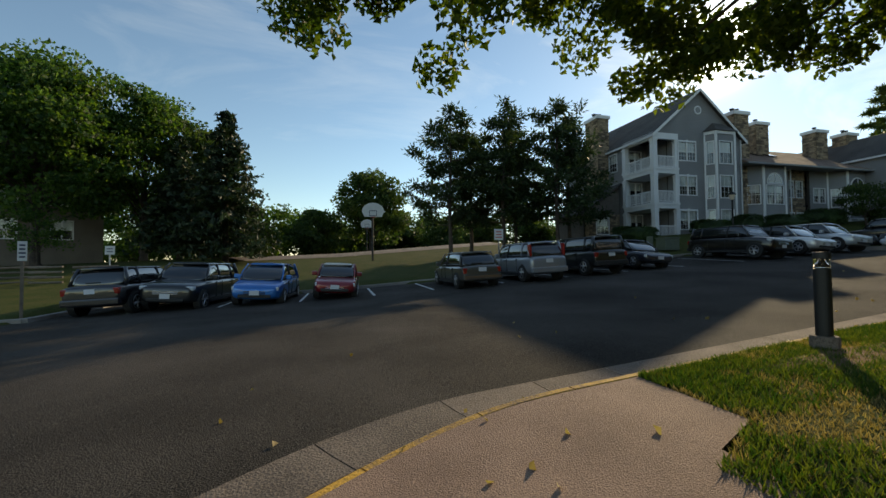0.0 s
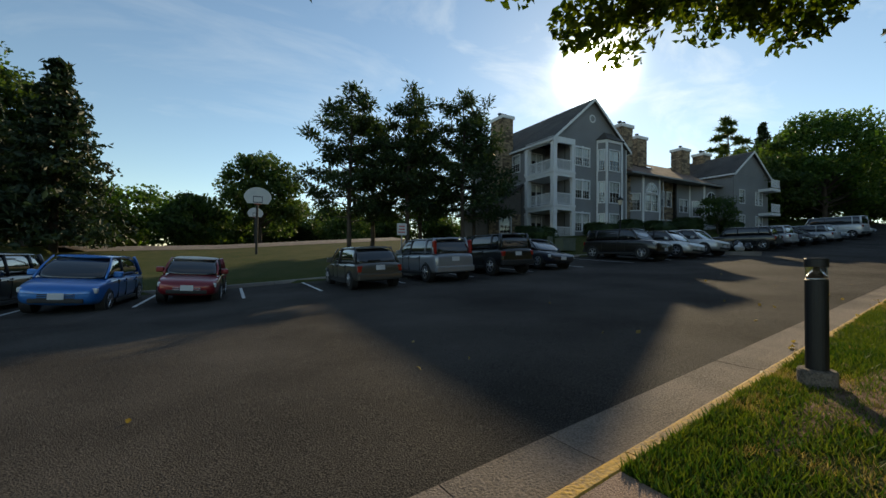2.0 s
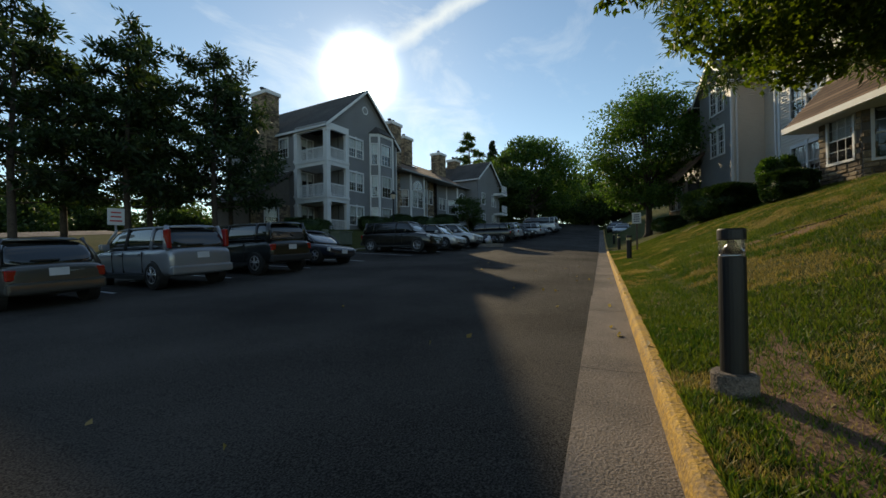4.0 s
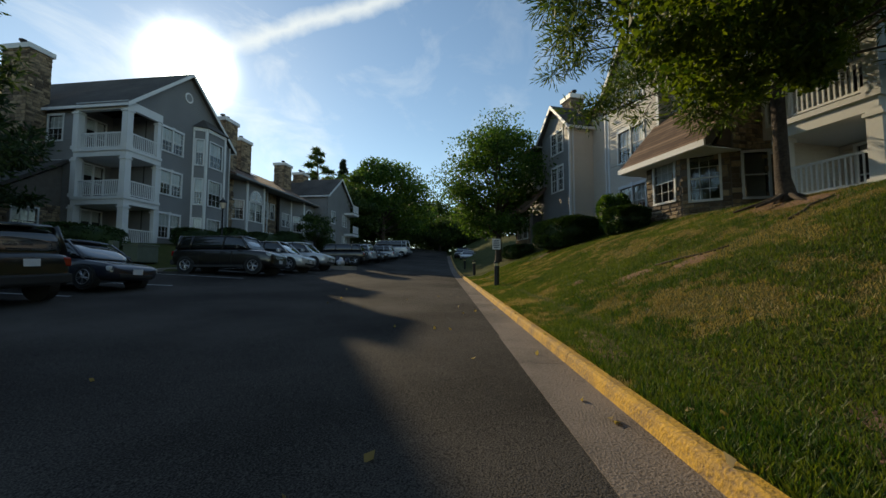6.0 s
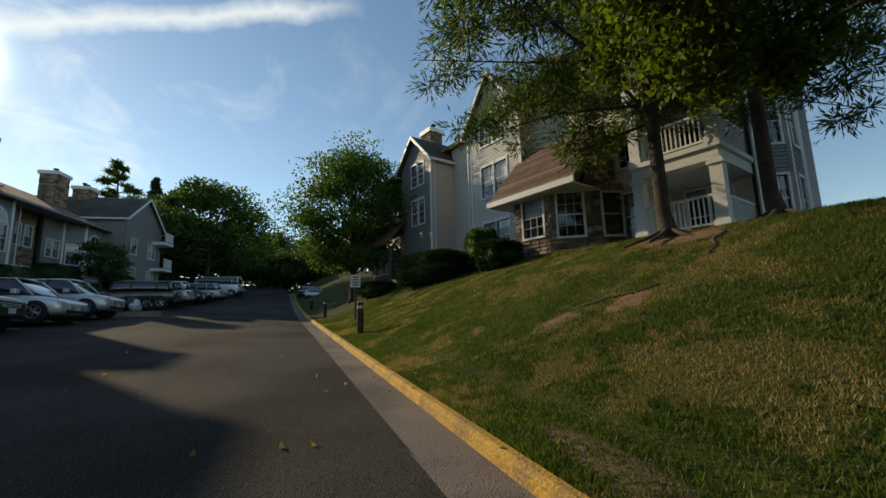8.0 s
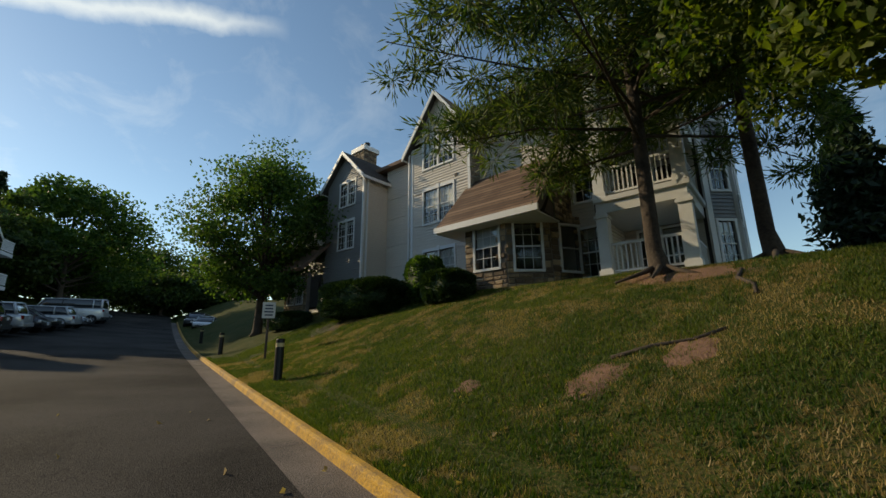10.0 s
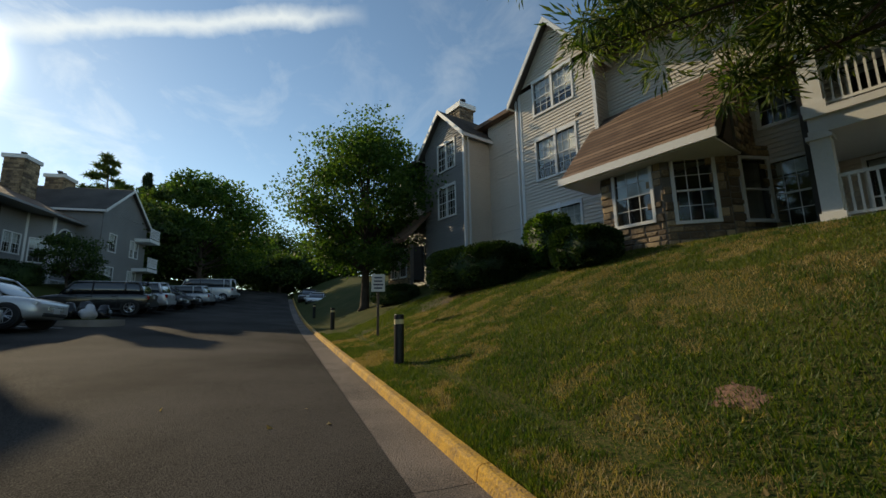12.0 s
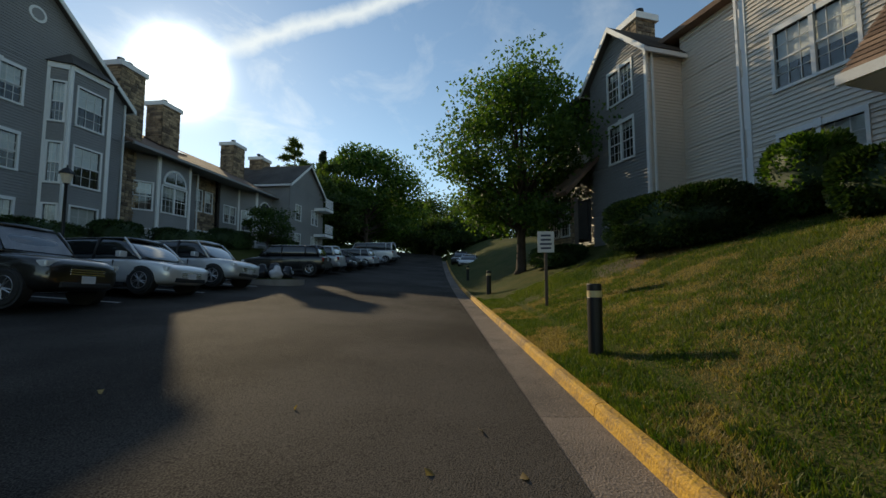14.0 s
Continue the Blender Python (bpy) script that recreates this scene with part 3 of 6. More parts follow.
wall_slab("front_wall", B, pose(9.3, 0, 0), 7.0, -0.6, 6.7, [(0.5, 1.9, 3.4, 4.7)], SIDING_GREY)
window(B, pose(9.3, 0, 0), 0.5, 1.9, 3.4, 4.7, 2, True, False)
wall_slab("side_wall", B, pose(0, 10, 0, 0, 0, -90), 10, -0.6, 6.7, (), SIDING_GREY)
wall_slab("back_wall", B, pose(18, 10, 0, 0, 0, 180), 18, -0.6, 6.7, (), SIDING_GREY)


def arched_bay(x):
    """A two-storey bay with a half-round window over the upper one."""
    for i, (xa, ya, xb, yb) in enumerate(((x, 0, x + 1.2, -0.9), (x + 1.2, -0.9, x + 3.7, -0.9), (x + 3.7, -0.9, x + 4.0, 0))):
        L, ang = math.hypot(xb - xa, yb - ya), math.degrees(math.atan2(yb - ya, xb - xa))
        mm = pose(xa, ya, 0, 0, 0, ang)
        o = [(0.3, L - 0.3, 0.4, 1.8), (0.3, L - 0.3, 3.0, 4.6)] if i < 2 else []
        wall_slab("bay_wall", B, mm, L, -0.6, 6.5, o, SIDING_GREY, thick=0.12)
        for q in o:
            window(B, mm, *q, 2 if i == 1 else 1, True, False, 0.4)
        board(B, "bay_corner", mm, (-0.1, 0.1, -0.05, 0.05, -0.6, 6.5), (L - 0.1, L + 0.1, -0.05, 0.05, -0.6, 6.5))
        if i == 1:
            for nm, r, y, mt in (("arch_frame", 0.92, -0.06, WHITE), ("arch_pane", 0.8, -0.075, CAR_GLASS)):
                bm = bmesh.new()
                prism(bm, [(L / 2 + r * math.cos(math.pi * k / 16), 4.85 + r * math.sin(math.pi * k / 16)) for k in range(17)], y, 0.0)
                ob = part(nm, bm, mt, B)
                ob.matrix_local = mm
            board(B, "arch_bar", mm, *[(L / 2 - 0.02, L / 2 + 0.02, -0.1, -0.05, 4.85, 5.6)], (L / 2 - 0.9, L / 2 + 0.9, -0.1, -0.0, 4.72, 4.86))


arched_bay(1.3)
arched_bay(11.6)
bm = bmesh.new()
prism(bm, [(-1.5, 6.45), (5.0, 9.7), (10.3, 6.5), (10.3, 6.3), (5.0, 9.45), (-1.5, 6.3)], 0, 18)
ob = part("roof", bm, SHINGLE, B)
ob.matrix_local = Matrix(((0, 1, 0, 0.0), (1, 0, 0, 0), (0, 0, 1, 0), (0, 0, 0, 1)))
board(B, "gutter", I4, (0.0, 18, -1.62, -1.5, 6.27, 6.42), mat=SIDING_GREY)
board(B, "skylight", pose(5, 1.5, 7.98, 26.6, 0, 0), (0, 0.9, 0, 1.4, 0, 0.1), (1.6, 2.5, 0, 1.4, 0, 0.1), mat=CAR_GLASS)
board(B, "soffit", I4, (0.0, 18, -1.5, 0.0, 6.36, 6.42), mat=SIDING_GREY)
downpipe(B, pose(6.3, -0.4, 0), -0.5, 6.2)
for k, (x, y, zt) in enumerate(((0.3, -0.2, 11.0), (5.9, 2.2, 11.3), (13.9, 2.2, 11.1), (18.3, 2.2, 11.1))):
    chimney(B, pose(x, y, 0), 1.6, 1.3, -0.6 if k == 0 else 5.0, zt, 2 if k % 3 == 0 else 1, seed=40 + 5 * k)

# --- the third block further up the road ---
D = thing("gabled_apartment_building", pose(48.6, 25.0, 4.0), "pale grey apartment house with dark gabled roof", "building")
dw = [(1.2, 2.2, 0.9 + 2.75 * k, 2.3 + 2.75 * k) for k in range(3)] + [(4.6, 6.0, 0.9 + 2.75 * k, 2.3 + 2.75 * k) for k in range(3)]
wall_slab("front_wall", D, I4, 7.4, -0.8, 6.9, [q for q in dw if q[3] < 6.8], SIDING_GREY, 2.6)
wall_slab("side_wall", D, pose(0, 12, 0, 0, 0, -90), 12, -0.8, 6.9, (), SIDING_GREY)
wall_slab("side_wall", D, pose(7.4, 0, 0, 0, 0, 90), 12, -0.8, 6.9, (), SIDING_GREY)
for q in dw:
    if q[3] < 6.8:
        window(D, I4, *q, 2 if q[0] > 3 else 1, True, False)
gable_roof(D, I4, 7.4, 12, 6.9, 2.6)
for k in range(2):
    board(D, "balcony", pose(5.2, -1.3, 2.75 * k + 2.7), (0, 2.0, 0, 1.3, -0.3, 0))
    railing(D, pose(5.2, -1.25, 2.75 * k + 2.7), 2.0, 0)

# --- the house on the bank, turned to the bend of the road ---
H = thing("hillside_apartment_building", pose(0, 0, 3.5, 0, 0, 22), "beige sided apartment house on a grassy bank", "building")


def hp(u, v, turn=0):
    """A wall of the hillside house: x along the wall, facing out."""
    return pose(u, v, 0, 0, 0, 180 + turn)


EA = 7.65
# gabled front between the linked wings
hw = [(0.85, 2.65, 0.75, 2.25), (0.85, 2.65, 3.6, 5.2), (0.85, 2.65, 6.35, 7.75)]
H1 = hp(24.25, -10.7)
wall_slab("front_wall", H, H1, 3.6, -1.5, EA, hw[:2] + [(0.85, 2.65, 6.35, EA)], SIDING)
vv, ff = [], []
lap(vv, ff, 0, 3.6, EA + 0.2, EA + 2.4, 1.79, 1.81)
ob = raw("gable_siding", vv, ff, SIDING, H)
ob.matrix_local = H1
for q in hw:
    window(H, H1, *q, 2, True, True, 0.6)
gable_roof(H, H1, 3.6, 8, EA, 2.4, mat=SHINGLE)
board(H, "corner_board", H1, (-0.02, 0.12, -0.045, 0.05, -1.5, EA), (3.48, 3.62, -0.045, 0.05, -1.5, EA))
downpipe(H, H1 @ pose(-0.12, 0, 0), -1.0, EA - 0.1)
board(H, "outlet_cover", H1, (2.72, 2.86, -0.06, 0, 2.9, 3.0), (2.74, 2.9, -0.06, 0, 5.5, 5.6), mat=BROWN_POST)
wall_slab("side_wall", H, pose(20.65, -10.7, 0, 0, 0, -90), 3, -1.5, EA, (), SIDING)
# recessed link with windows
LK = hp(28.0, -12.4)
lo = [(2.5, 3.4, 0.75 + 2.8 * k, 2.35 + 2.8 * k) for k in range(3)]
wall_slab("link_wall", H, LK, 3.8, -1.5, EA + 0.6, lo, SIDING)
for q in lo:
    window(H, LK, *q, 2, True, True, 0.4)
bm = bmesh.new()
prism(bm, [(-1, EA + 0.55), (5, EA + 0.55), (5, EA + 0.75), (-1, EA + 0.75)], -0.4, 6)
ob = part("link_roof", bm, SHINGLE, H)
ob.matrix_local = LK
wall_slab("link_side", H, pose(24.25, -12.4, 0, 0, 0, 90), 1.7, -1.5, EA, (), SIDING)
# second gabled wing
H2 = hp(31.5, -10.7)
h2w = [(1.3, 2.7, 3.45, 5.0), (1.3, 2.7, 6.0, 7.4)]
# beige gable sided in grey: the tree's shade is put into the colour
wall_slab("wing_wall", H, H2, 3.5, -1.5, 7.6, h2w, SIDING_GREY, 1.7)
for q in h2w:
    window(H, H2, *q, 2, True, True, 0.15)
gable_roof(H, H2, 3.5, 8, 7.6, 1.7)
wall_slab("wing_side", H, pose(28.0, -10.7, 0, 0, 0, -90), 6, -1.5, 7.6, (), SIDING)
board(H, "corner_board", H2, (3.4, 3.53, -0.05, 0.05, -1.5, 7.6))
downpipe(H, pose(27.98, -10.9, 0, 0, 0, -90), -1.2, 7.4)
chimney(H, pose(29.95, -13.1, 0), 1.1, 1.0, 7.0, 10.25, 2, seed=71)
# low stone bay, balconies and roof on the far wing
stones(H, hp(33.8, -9.6), 2.4, -1.5, 2.2, [(0.4, 1.1, 0.5, 1.9), (1.4, 2.0, 0.5, 1.9)], seed=81)
for q in ((0.4, 1.1, 0.5, 1.9), (1.4, 2.0, 0.5, 1.9)):
    window(H, hp(33.8, -9.6), *q, 1, True, False)
bm = bmesh.new()
prism(bm, [(-9.0, 2.2), (-10.8, 4.0), (-10.8, 4.2), (-8.9, 2.35)], 31.0, 34.4)
ob = part("bay_roof", bm, SHINGLE, H)
ob.matrix_local = Matrix(((0, 1, 0, 0), (1, 0, 0, 0), (0, 0, 1, 0), (0, 0, 0, 1)))
wall_slab("wing_wall", H, hp(36.0, -11.6), 4.6, -1.5, 7.4, [(0.8, 2.0, 5.4, 7.0)], SIDING_GREY)
window(H, hp(36.0, -11.6), 0.8, 2.0, 5.4, 7.0, 2, True, False)
board(H, "balcony", hp(34.8, -11.5), (0, 3.0, -1.3, 0, 4.0, 4.35))
railing(H, hp(34.8, -10.25), 3.0, 4.35)
board(H, "wing_eave", hp(36.2, -11.4), (0, 5.0, -0.7, 0.4, 7.4, 7.6), mat=SHINGLE_DARK)
# porch: stone bay under a shingled roof
PO = hp(19.9, -9.25)
po = [(0.45, 1.45, 0.75, 2.3)]
stones(H, PO, 1.75, -1.5, 2.45, po, seed=91, size=0.36)
window(H, PO, *po[0], 1, True, False, 0.5)
PR = pose(18.15, -9.25, 0, 0, 0, 180 + 40)
stones(H, PR, 1.55, -1.5, 2.45, [(0.3, 1.2, 0.62, 2.25)], seed=93, size=0.36)
window(H, PR, 0.3, 1.2, 0.62, 2.25, 1, True, False, 0.0)
PQ = pose(16.96, -10.25, 0, 0, 0, 180 + 62)
stones(H, PQ, 1.6, -1.5, 2.6, [(0.4, 1.15, 0.6, 2.2)], seed=95, size=0.36)
window(H, PQ, 0.4, 1.15, 0.6, 2.2, 1, False, False, 0.0)
stones(H, pose(19.9, -10.75, 0, 0, 0, 90), 1.5, -1.5, 2.45, seed=97)
verts, faces, n = [], [], 16
for i in range(n):
    for s, lift in ((i / n, 0.03), ((i + 1) / n, 0.008)):
        v, z = -8.75 - 2.3 * s, 2.5 + 2.6 * s + lift
        for k in range(41):
            verts.append((20.95 - 4.3 * k / 40 + 0.0, v, z))
    for k in range(40):
        a = i * 82 + k
        faces.append((a, a + 41, a + 42, a + 1))
tagged(raw("porch_roof", verts, faces, SHINGLE, H, "brown asphalt shingles"), kind="stuff")
bm = bmesh.new()
prism(bm, [(-8.77, 2.3), (-8.77, 2.5), (-11.05, 5.08), (-11.05, 4.85), (-9.1, 2.42)], 16.66, 20.94)
ob = part("porch_gable", bm, SHINGLE_DARK, H)
ob.matrix_local = Matrix(((0, 1, 0, 0), (1, 0, 0, 0), (0, 0, 1, 0), (0, 0, 0, 1)))
board(H, "porch_fascia", I4, (16.6, 21.0, -8.76, -8.68, 2.28, 2.5))
board(H, "porch_soffit", I4, (16.66, 20.9, -10.4, -8.77, 2.26, 2.3))
bm = bmesh.new()
prism(bm, [(-10.0, 2.3), (-9.3, 2.4), (-11.05, 4.9), (-11.4, 2.3)], 16.66, 16.86)
ob = part("porch_cheek", bm, BROWN_POST, H)
ob.matrix_local = Matrix(((0, 1, 0, 0), (1, 0, 0, 0), (0, 0, 1, 0), (0, 0, 0, 1)))
stones(H, pose(16.6, -9.95, 0, 0, 0, -90), 1.4, 2.3, 4.4, seed=99)
# wall with windows between porch and balconies
MW = hp(20.7, -11.4)
mo = [(4.3, 5.1, 0.4 + 2.75 * k, 2.1 + 2.75 * k) for k in range(3)]
wall_slab("middle_wall", H, MW, 5.4, -1.5, EA, mo, SIDING)
for q in mo:
    window(H, MW, *q, 1, True, False, 0.2)
# balcony stack at the corner
wall_slab("balcony_wall", H, hp(15.3, -12.9), 2.5, -1.5, EA, [(0.5, 1.9, 0.1 + 2.55 * k, 2.0 + 2.55 * k) for k in range(3)], SIDING)
wall_slab("balcony_side", H, pose(15.3, -10.6, 0, 0, 0, -90), 2.3, -1.5, EA, (), SIDING)
for k in range(3):
    z = 0.15 + 2.5 * k
    window(H, hp(15.3, -12.9), 0.5, 1.9, 0.1 + 2.55 * k, 2.0 + 2.55 * k, 2, False, False, 0.1)
    board(H, "balcony_floor", I4, (12.75, 15.3, -12.9, -10.1, z - 0.52, z - 0.04))
    board(H, "balcony_fascia", I4, (12.66, 15.34, -10.1, -10.02, z - 0.16, z - 0.0), (12.66, 12.75, -12.9, -10.1, z - 0.16, z))
    railing(H, pose(12.98, -10.2, 0), 2.05, z, 1.0)
    railing(H, pose(12.85, -12.8, 0, 0, 0, 90), 2.5, z, 1.0)
    column(H, pose(12.86, -10.25, 0), z - 0.02, z + 2.05, 0.34)
    column(H, pose(15.15, -10.25, 0), z - 0.02, z + 2.05, 0.34)
board(H, "balcony_header", I4, (12.66, 15.34, -10.4, -10.05, 7.15, EA), (12.66, 12.9, -12.9, -10.4, 7.15, EA))
bm = bmesh.new()
prism(bm, [(-9.75, EA), (-12.9, EA + 1.6), (-15.2, EA + 0.2), (-15.2, EA), (-9.75, EA - 0.12)], 12.3, 20.7)
ob = part("main_roof", bm, SHINGLE_DARK, H)
ob.matrix_local = Matrix(((0, 1, 0, 0), (1, 0, 0, 0), (0, 0, 1, 0), (0, 0, 0, 1)))
# end bay with narrow windows
EB = ((12.6, -12.9, 11.9, -13.6), (11.9, -13.6, 11.9, -15.0), (11.9, -15.0, 12.6, -15.7))
for xa, ya, xb, yb in EB:
    L, ang = math.hypot(xb - xa, yb - ya), math.degrees(math.atan2(yb - ya, xb - xa))
    mm = pose(xa, ya, 0, 0, 0, ang)
    o = [(L / 2 - 0.28, L / 2 + 0.28, 0.5 + 2.6 * k, 2.0 + 2.6 * k) for k in range(3)]
    wall_slab("end_bay_wall", H, mm, L, -1.5, EA - 0.4, o, SIDING_GREY, thick=0.12)
    for q in o:
        window(H, mm, *q, 1, True, False, 0.3)
    board(H, "bay_corner", mm, (-0.09, 0.09, -0.05, 0.05, -1.5, EA - 0.4), (0, L, -0.1, 0.0, EA - 0.6, EA - 0.4))
wall_slab("end_wall", H, pose(12.6, -12.9, 0, 0, 0, -90), 8, -1.5, EA, (), SIDING_GREY)
wall_slab("back_wall", H, pose(12.6, -20.5, 0), 24, -1.5, EA, (), SIDING)

# --- the house seen under the trees at the road's end and the grey house on the other side ---
F = thing("distant_apartment_building", pose(86, -4, 4.6, 0, 0, -75), "small grey apartment house beyond the road's end", "building")
fo = [(1.5, 3.0, 0.8, 2.2), (4.5, 6.0, 0.8, 2.2), (1.5, 3.0, 3.6, 5.0), (4.5, 6.0, 3.6, 5.0)]
wall_slab("front_wall", F, I4, 8, -1.5, 6, fo, SIDING_GREY, 2)
for q in fo:
    window(F, I4, *q, 2, True, False)
gable_roof(F, I4, 8, 9, 6, 2)
G = thing("grey_panel_house", pose(-36.0, 37, 2.6, 0, 0, 25), "pale grey house wall behind the trees", "building")
go = [(2 + 3.5 * k, 3.4 + 3.5 * k, 1 + 3 * j, 2.6 + 3 * j) for k in range(4) for j in range(2)]
wall_slab("front_wall", G, I4, 16, -2, 7, go, STUCCO)
for q in go:
    window(G, I4, *q, 2, False, False)
bm = bmesh.new()
prism(bm, [(-1, 7), (17, 7), (15, 9.5), (1, 9.5)], -0.6, 9)
part("roof", bm, SHINGLE_DARK, G)


# ---- trees and hedges ----
def leaf_mesh(name, centers, normals_seed, size, mat, parent, long=1.0, label="", wide=0.36):
    """Small folded leaves at the given places, each turned by chance."""
    rs = np.random.RandomState(normals_seed)
    c = np.asarray(centers, float)
    n = len(c)
    a = rs.normal(size=(n, 3))
    a /= np.linalg.norm(a, axis=1)[:, None]
    b = np.cross(a, rs.normal(size=(n, 3)))
    b /= np.linalg.norm(b, axis=1)[:, None]
    s = size * rs.uniform(0.6, 1.3, (n, 1))
    fold = np.cross(a, b) * s * 0.22
    q = np.empty((n, 6, 3))
    q[:, 0], q[:, 1], q[:, 2] = c - a * s * long * 0.5, c - a * s * 0.05 * long + b * s * wide + fold, c + a * s * long * 0.5
    q[:, 3] = c - a * s * 0.05 * long - b * s * wide + fold
    q = q[:, :4]
    me = bpy.data.meshes.new(name)
    me.vertices.add(4 * n)
    me.vertices.foreach_set("co", q.ravel())
    me.loops.add(6 * n)
    base = np.arange(n)[:, None] * 4
    me.loops.foreach_set("vertex_index", (base + np.array([0, 1, 2, 0, 2, 3])).ravel().astype(np.int32))
    me.polygons.add(2 * n)
    me.polygons.foreach_set("loop_start", np.arange(0, 6 * n, 3, dtype=np.int32))
    me.update(calc_edges=True)
    return link_mesh(name, me, mat, parent, label)


def broad_tree(x, y, height, spread, clear, radius, leaves, size, mat, label, seed, name="tree", squash=1.0, base=None, clumps=70):
    """A tapered trunk, forking limbs and a crown of leaf clumps with gaps."""
    rnd, rs = random.Random(seed), np.random.RandomState(seed)
    z0 = land_z(x, y) - 0.1 if base is None else base
    t = thing(name, pose(x, y, z0), label, "tree")
    bm = bmesh.new()
    lean = (rnd.uniform(-0.3, 0.3), rnd.uniform(-0.3, 0.3))
    tube(bm, [(0, 0, 0), (0, 0, 0.25), (lean[0] * 0.3, lean[1] * 0.3, clear), (lean[0], lean[1], height * 0.6), (lean[0] * 1.5, lean[1] * 1.5, height * 0.92)],
         [radius * 1.7, radius * 1.1, radius * 0.85, radius * 0.45, 0.03], 10)
    part("trunk", bm, BARK, t, smooth=True)
    mid, half = (height + clear) / 2, (height - clear) / 2
    limbs, spots = bmesh.new(), []
    for k in range(clumps):
        el = math.asin(rnd.uniform(-0.92, 1.0))
        az = rnd.uniform(0, 2 * math.pi)
        out = rnd.uniform(0.45, 1.0) ** 0.6
        bulge = 1 + 0.38 * noise.noise((math.cos(az) * 1.6 + seed, math.sin(az) * 1.6, el * 1.5))
        taper = 1.0 if el < 0 else 1 - 0.12 * math.sin(el)
        p = Vector((spread * out * bulge * taper * math.cos(el) * math.cos(az), spread * out * bulge * taper * math.cos(el) * math.sin(az) * squash, mid + half * out * math.sin(el) * bulge))
        spots.append(p)
        if k % 2 == 0:
            zs = clear * 0.8 + (p.z - clear * 0.8) * rnd.uniform(0.2, 0.55)
            s = Vector((lean[0] * zs / height, lean[1] * zs / height, max(zs, clear * 0.7)))
            m = s.lerp(p, 0.5) + Vector((rnd.uniform(-0.3, 0.3), rnd.uniform(-0.3, 0.3), rnd.uniform(0, 0.4)))
            tube(limbs, [s, m, p], [radius * 0.3, radius * 0.17, 0.012], 5, False)
    tagged(part("branch_work", limbs, BARK, t, smooth=True), kind="stuff")
    per = max(1, leaves // len(spots))
    r = spread * (0.62 - 0.0015 * min(clumps, 160))
    pts = []
    for p in spots:
        w = rs.normal(size=(per, 3))
        w *= (rs.uniform(0.1, 1, per) ** 0.5 / np.linalg.norm(w, axis=1))[:, None]
        pts.append(np.array(p) * np.array([0.86, 0.86, 1]) + w * np.array([r, r, r * 0.5]) * rs.uniform(0.45, 1.0))
    pts = np.concatenate(pts)
    leaf_mesh("crown", pts, seed, size, mat, t)
    return t


def conifer(x, y, height, spread, label, seed, clear=1.2, mat=None, per=34, size=0.3, name="spruce_tree", base=None):
    """A spruce: whorls of drooping boughs with needle sprays, narrower upwards."""
    rnd, rs = random.Random(seed), np.random.RandomState(seed)
    t = thing(name, pose(x, y, land_z(x, y) - 0.1 if base is None else base), label, "tree")
    bm = bmesh.new()
    tube(bm, [(0, 0, 0), (0, 0, height * 0.5), (0, 0, height)], [0.26, 0.15, 0.02], 8)
    part("trunk", bm, BARK, t, smooth=True)
    limbs, pts = bmesh.new(), []
    z = clear
    while z < height - 0.2:
        f = 1 - (z - clear) / (height - clear)
        for k in range(7):
            az, L = rnd.uniform(0, 6.28), spread * (f ** 0.85) * rnd.uniform(0.6, 1.1) + 0.15
            tip = Vector((L * math.cos(az), L * math.sin(az), z - 0.12 * L + rnd.uniform(-0.2, 0.3)))
            if L > 1:
                tube(limbs, [(0, 0, z + 0.2), tip], [0.035, 0.008], 4, False)
            n = int(per * (0.4 + L / spread))
            u = rs.uniform(0.15, 1, n)[:, None]
            pts.append(np.array((0, 0, z + 0.2)) * (1 - u) + np.array(tip) * u + rs.normal(size=(n, 3)) * np.array([0.22, 0.22, 0.13]) * (0.5 + L / spread) - np.array((0, 0, 0.18)) * u)
        z += height * 0.028
    tagged(part("branch_work", limbs, BARK, t), kind="stuff")
    leaf_mesh("crown", np.concatenate(pts), seed, size, mat or SPRUCE, t, 1.7)
    return t


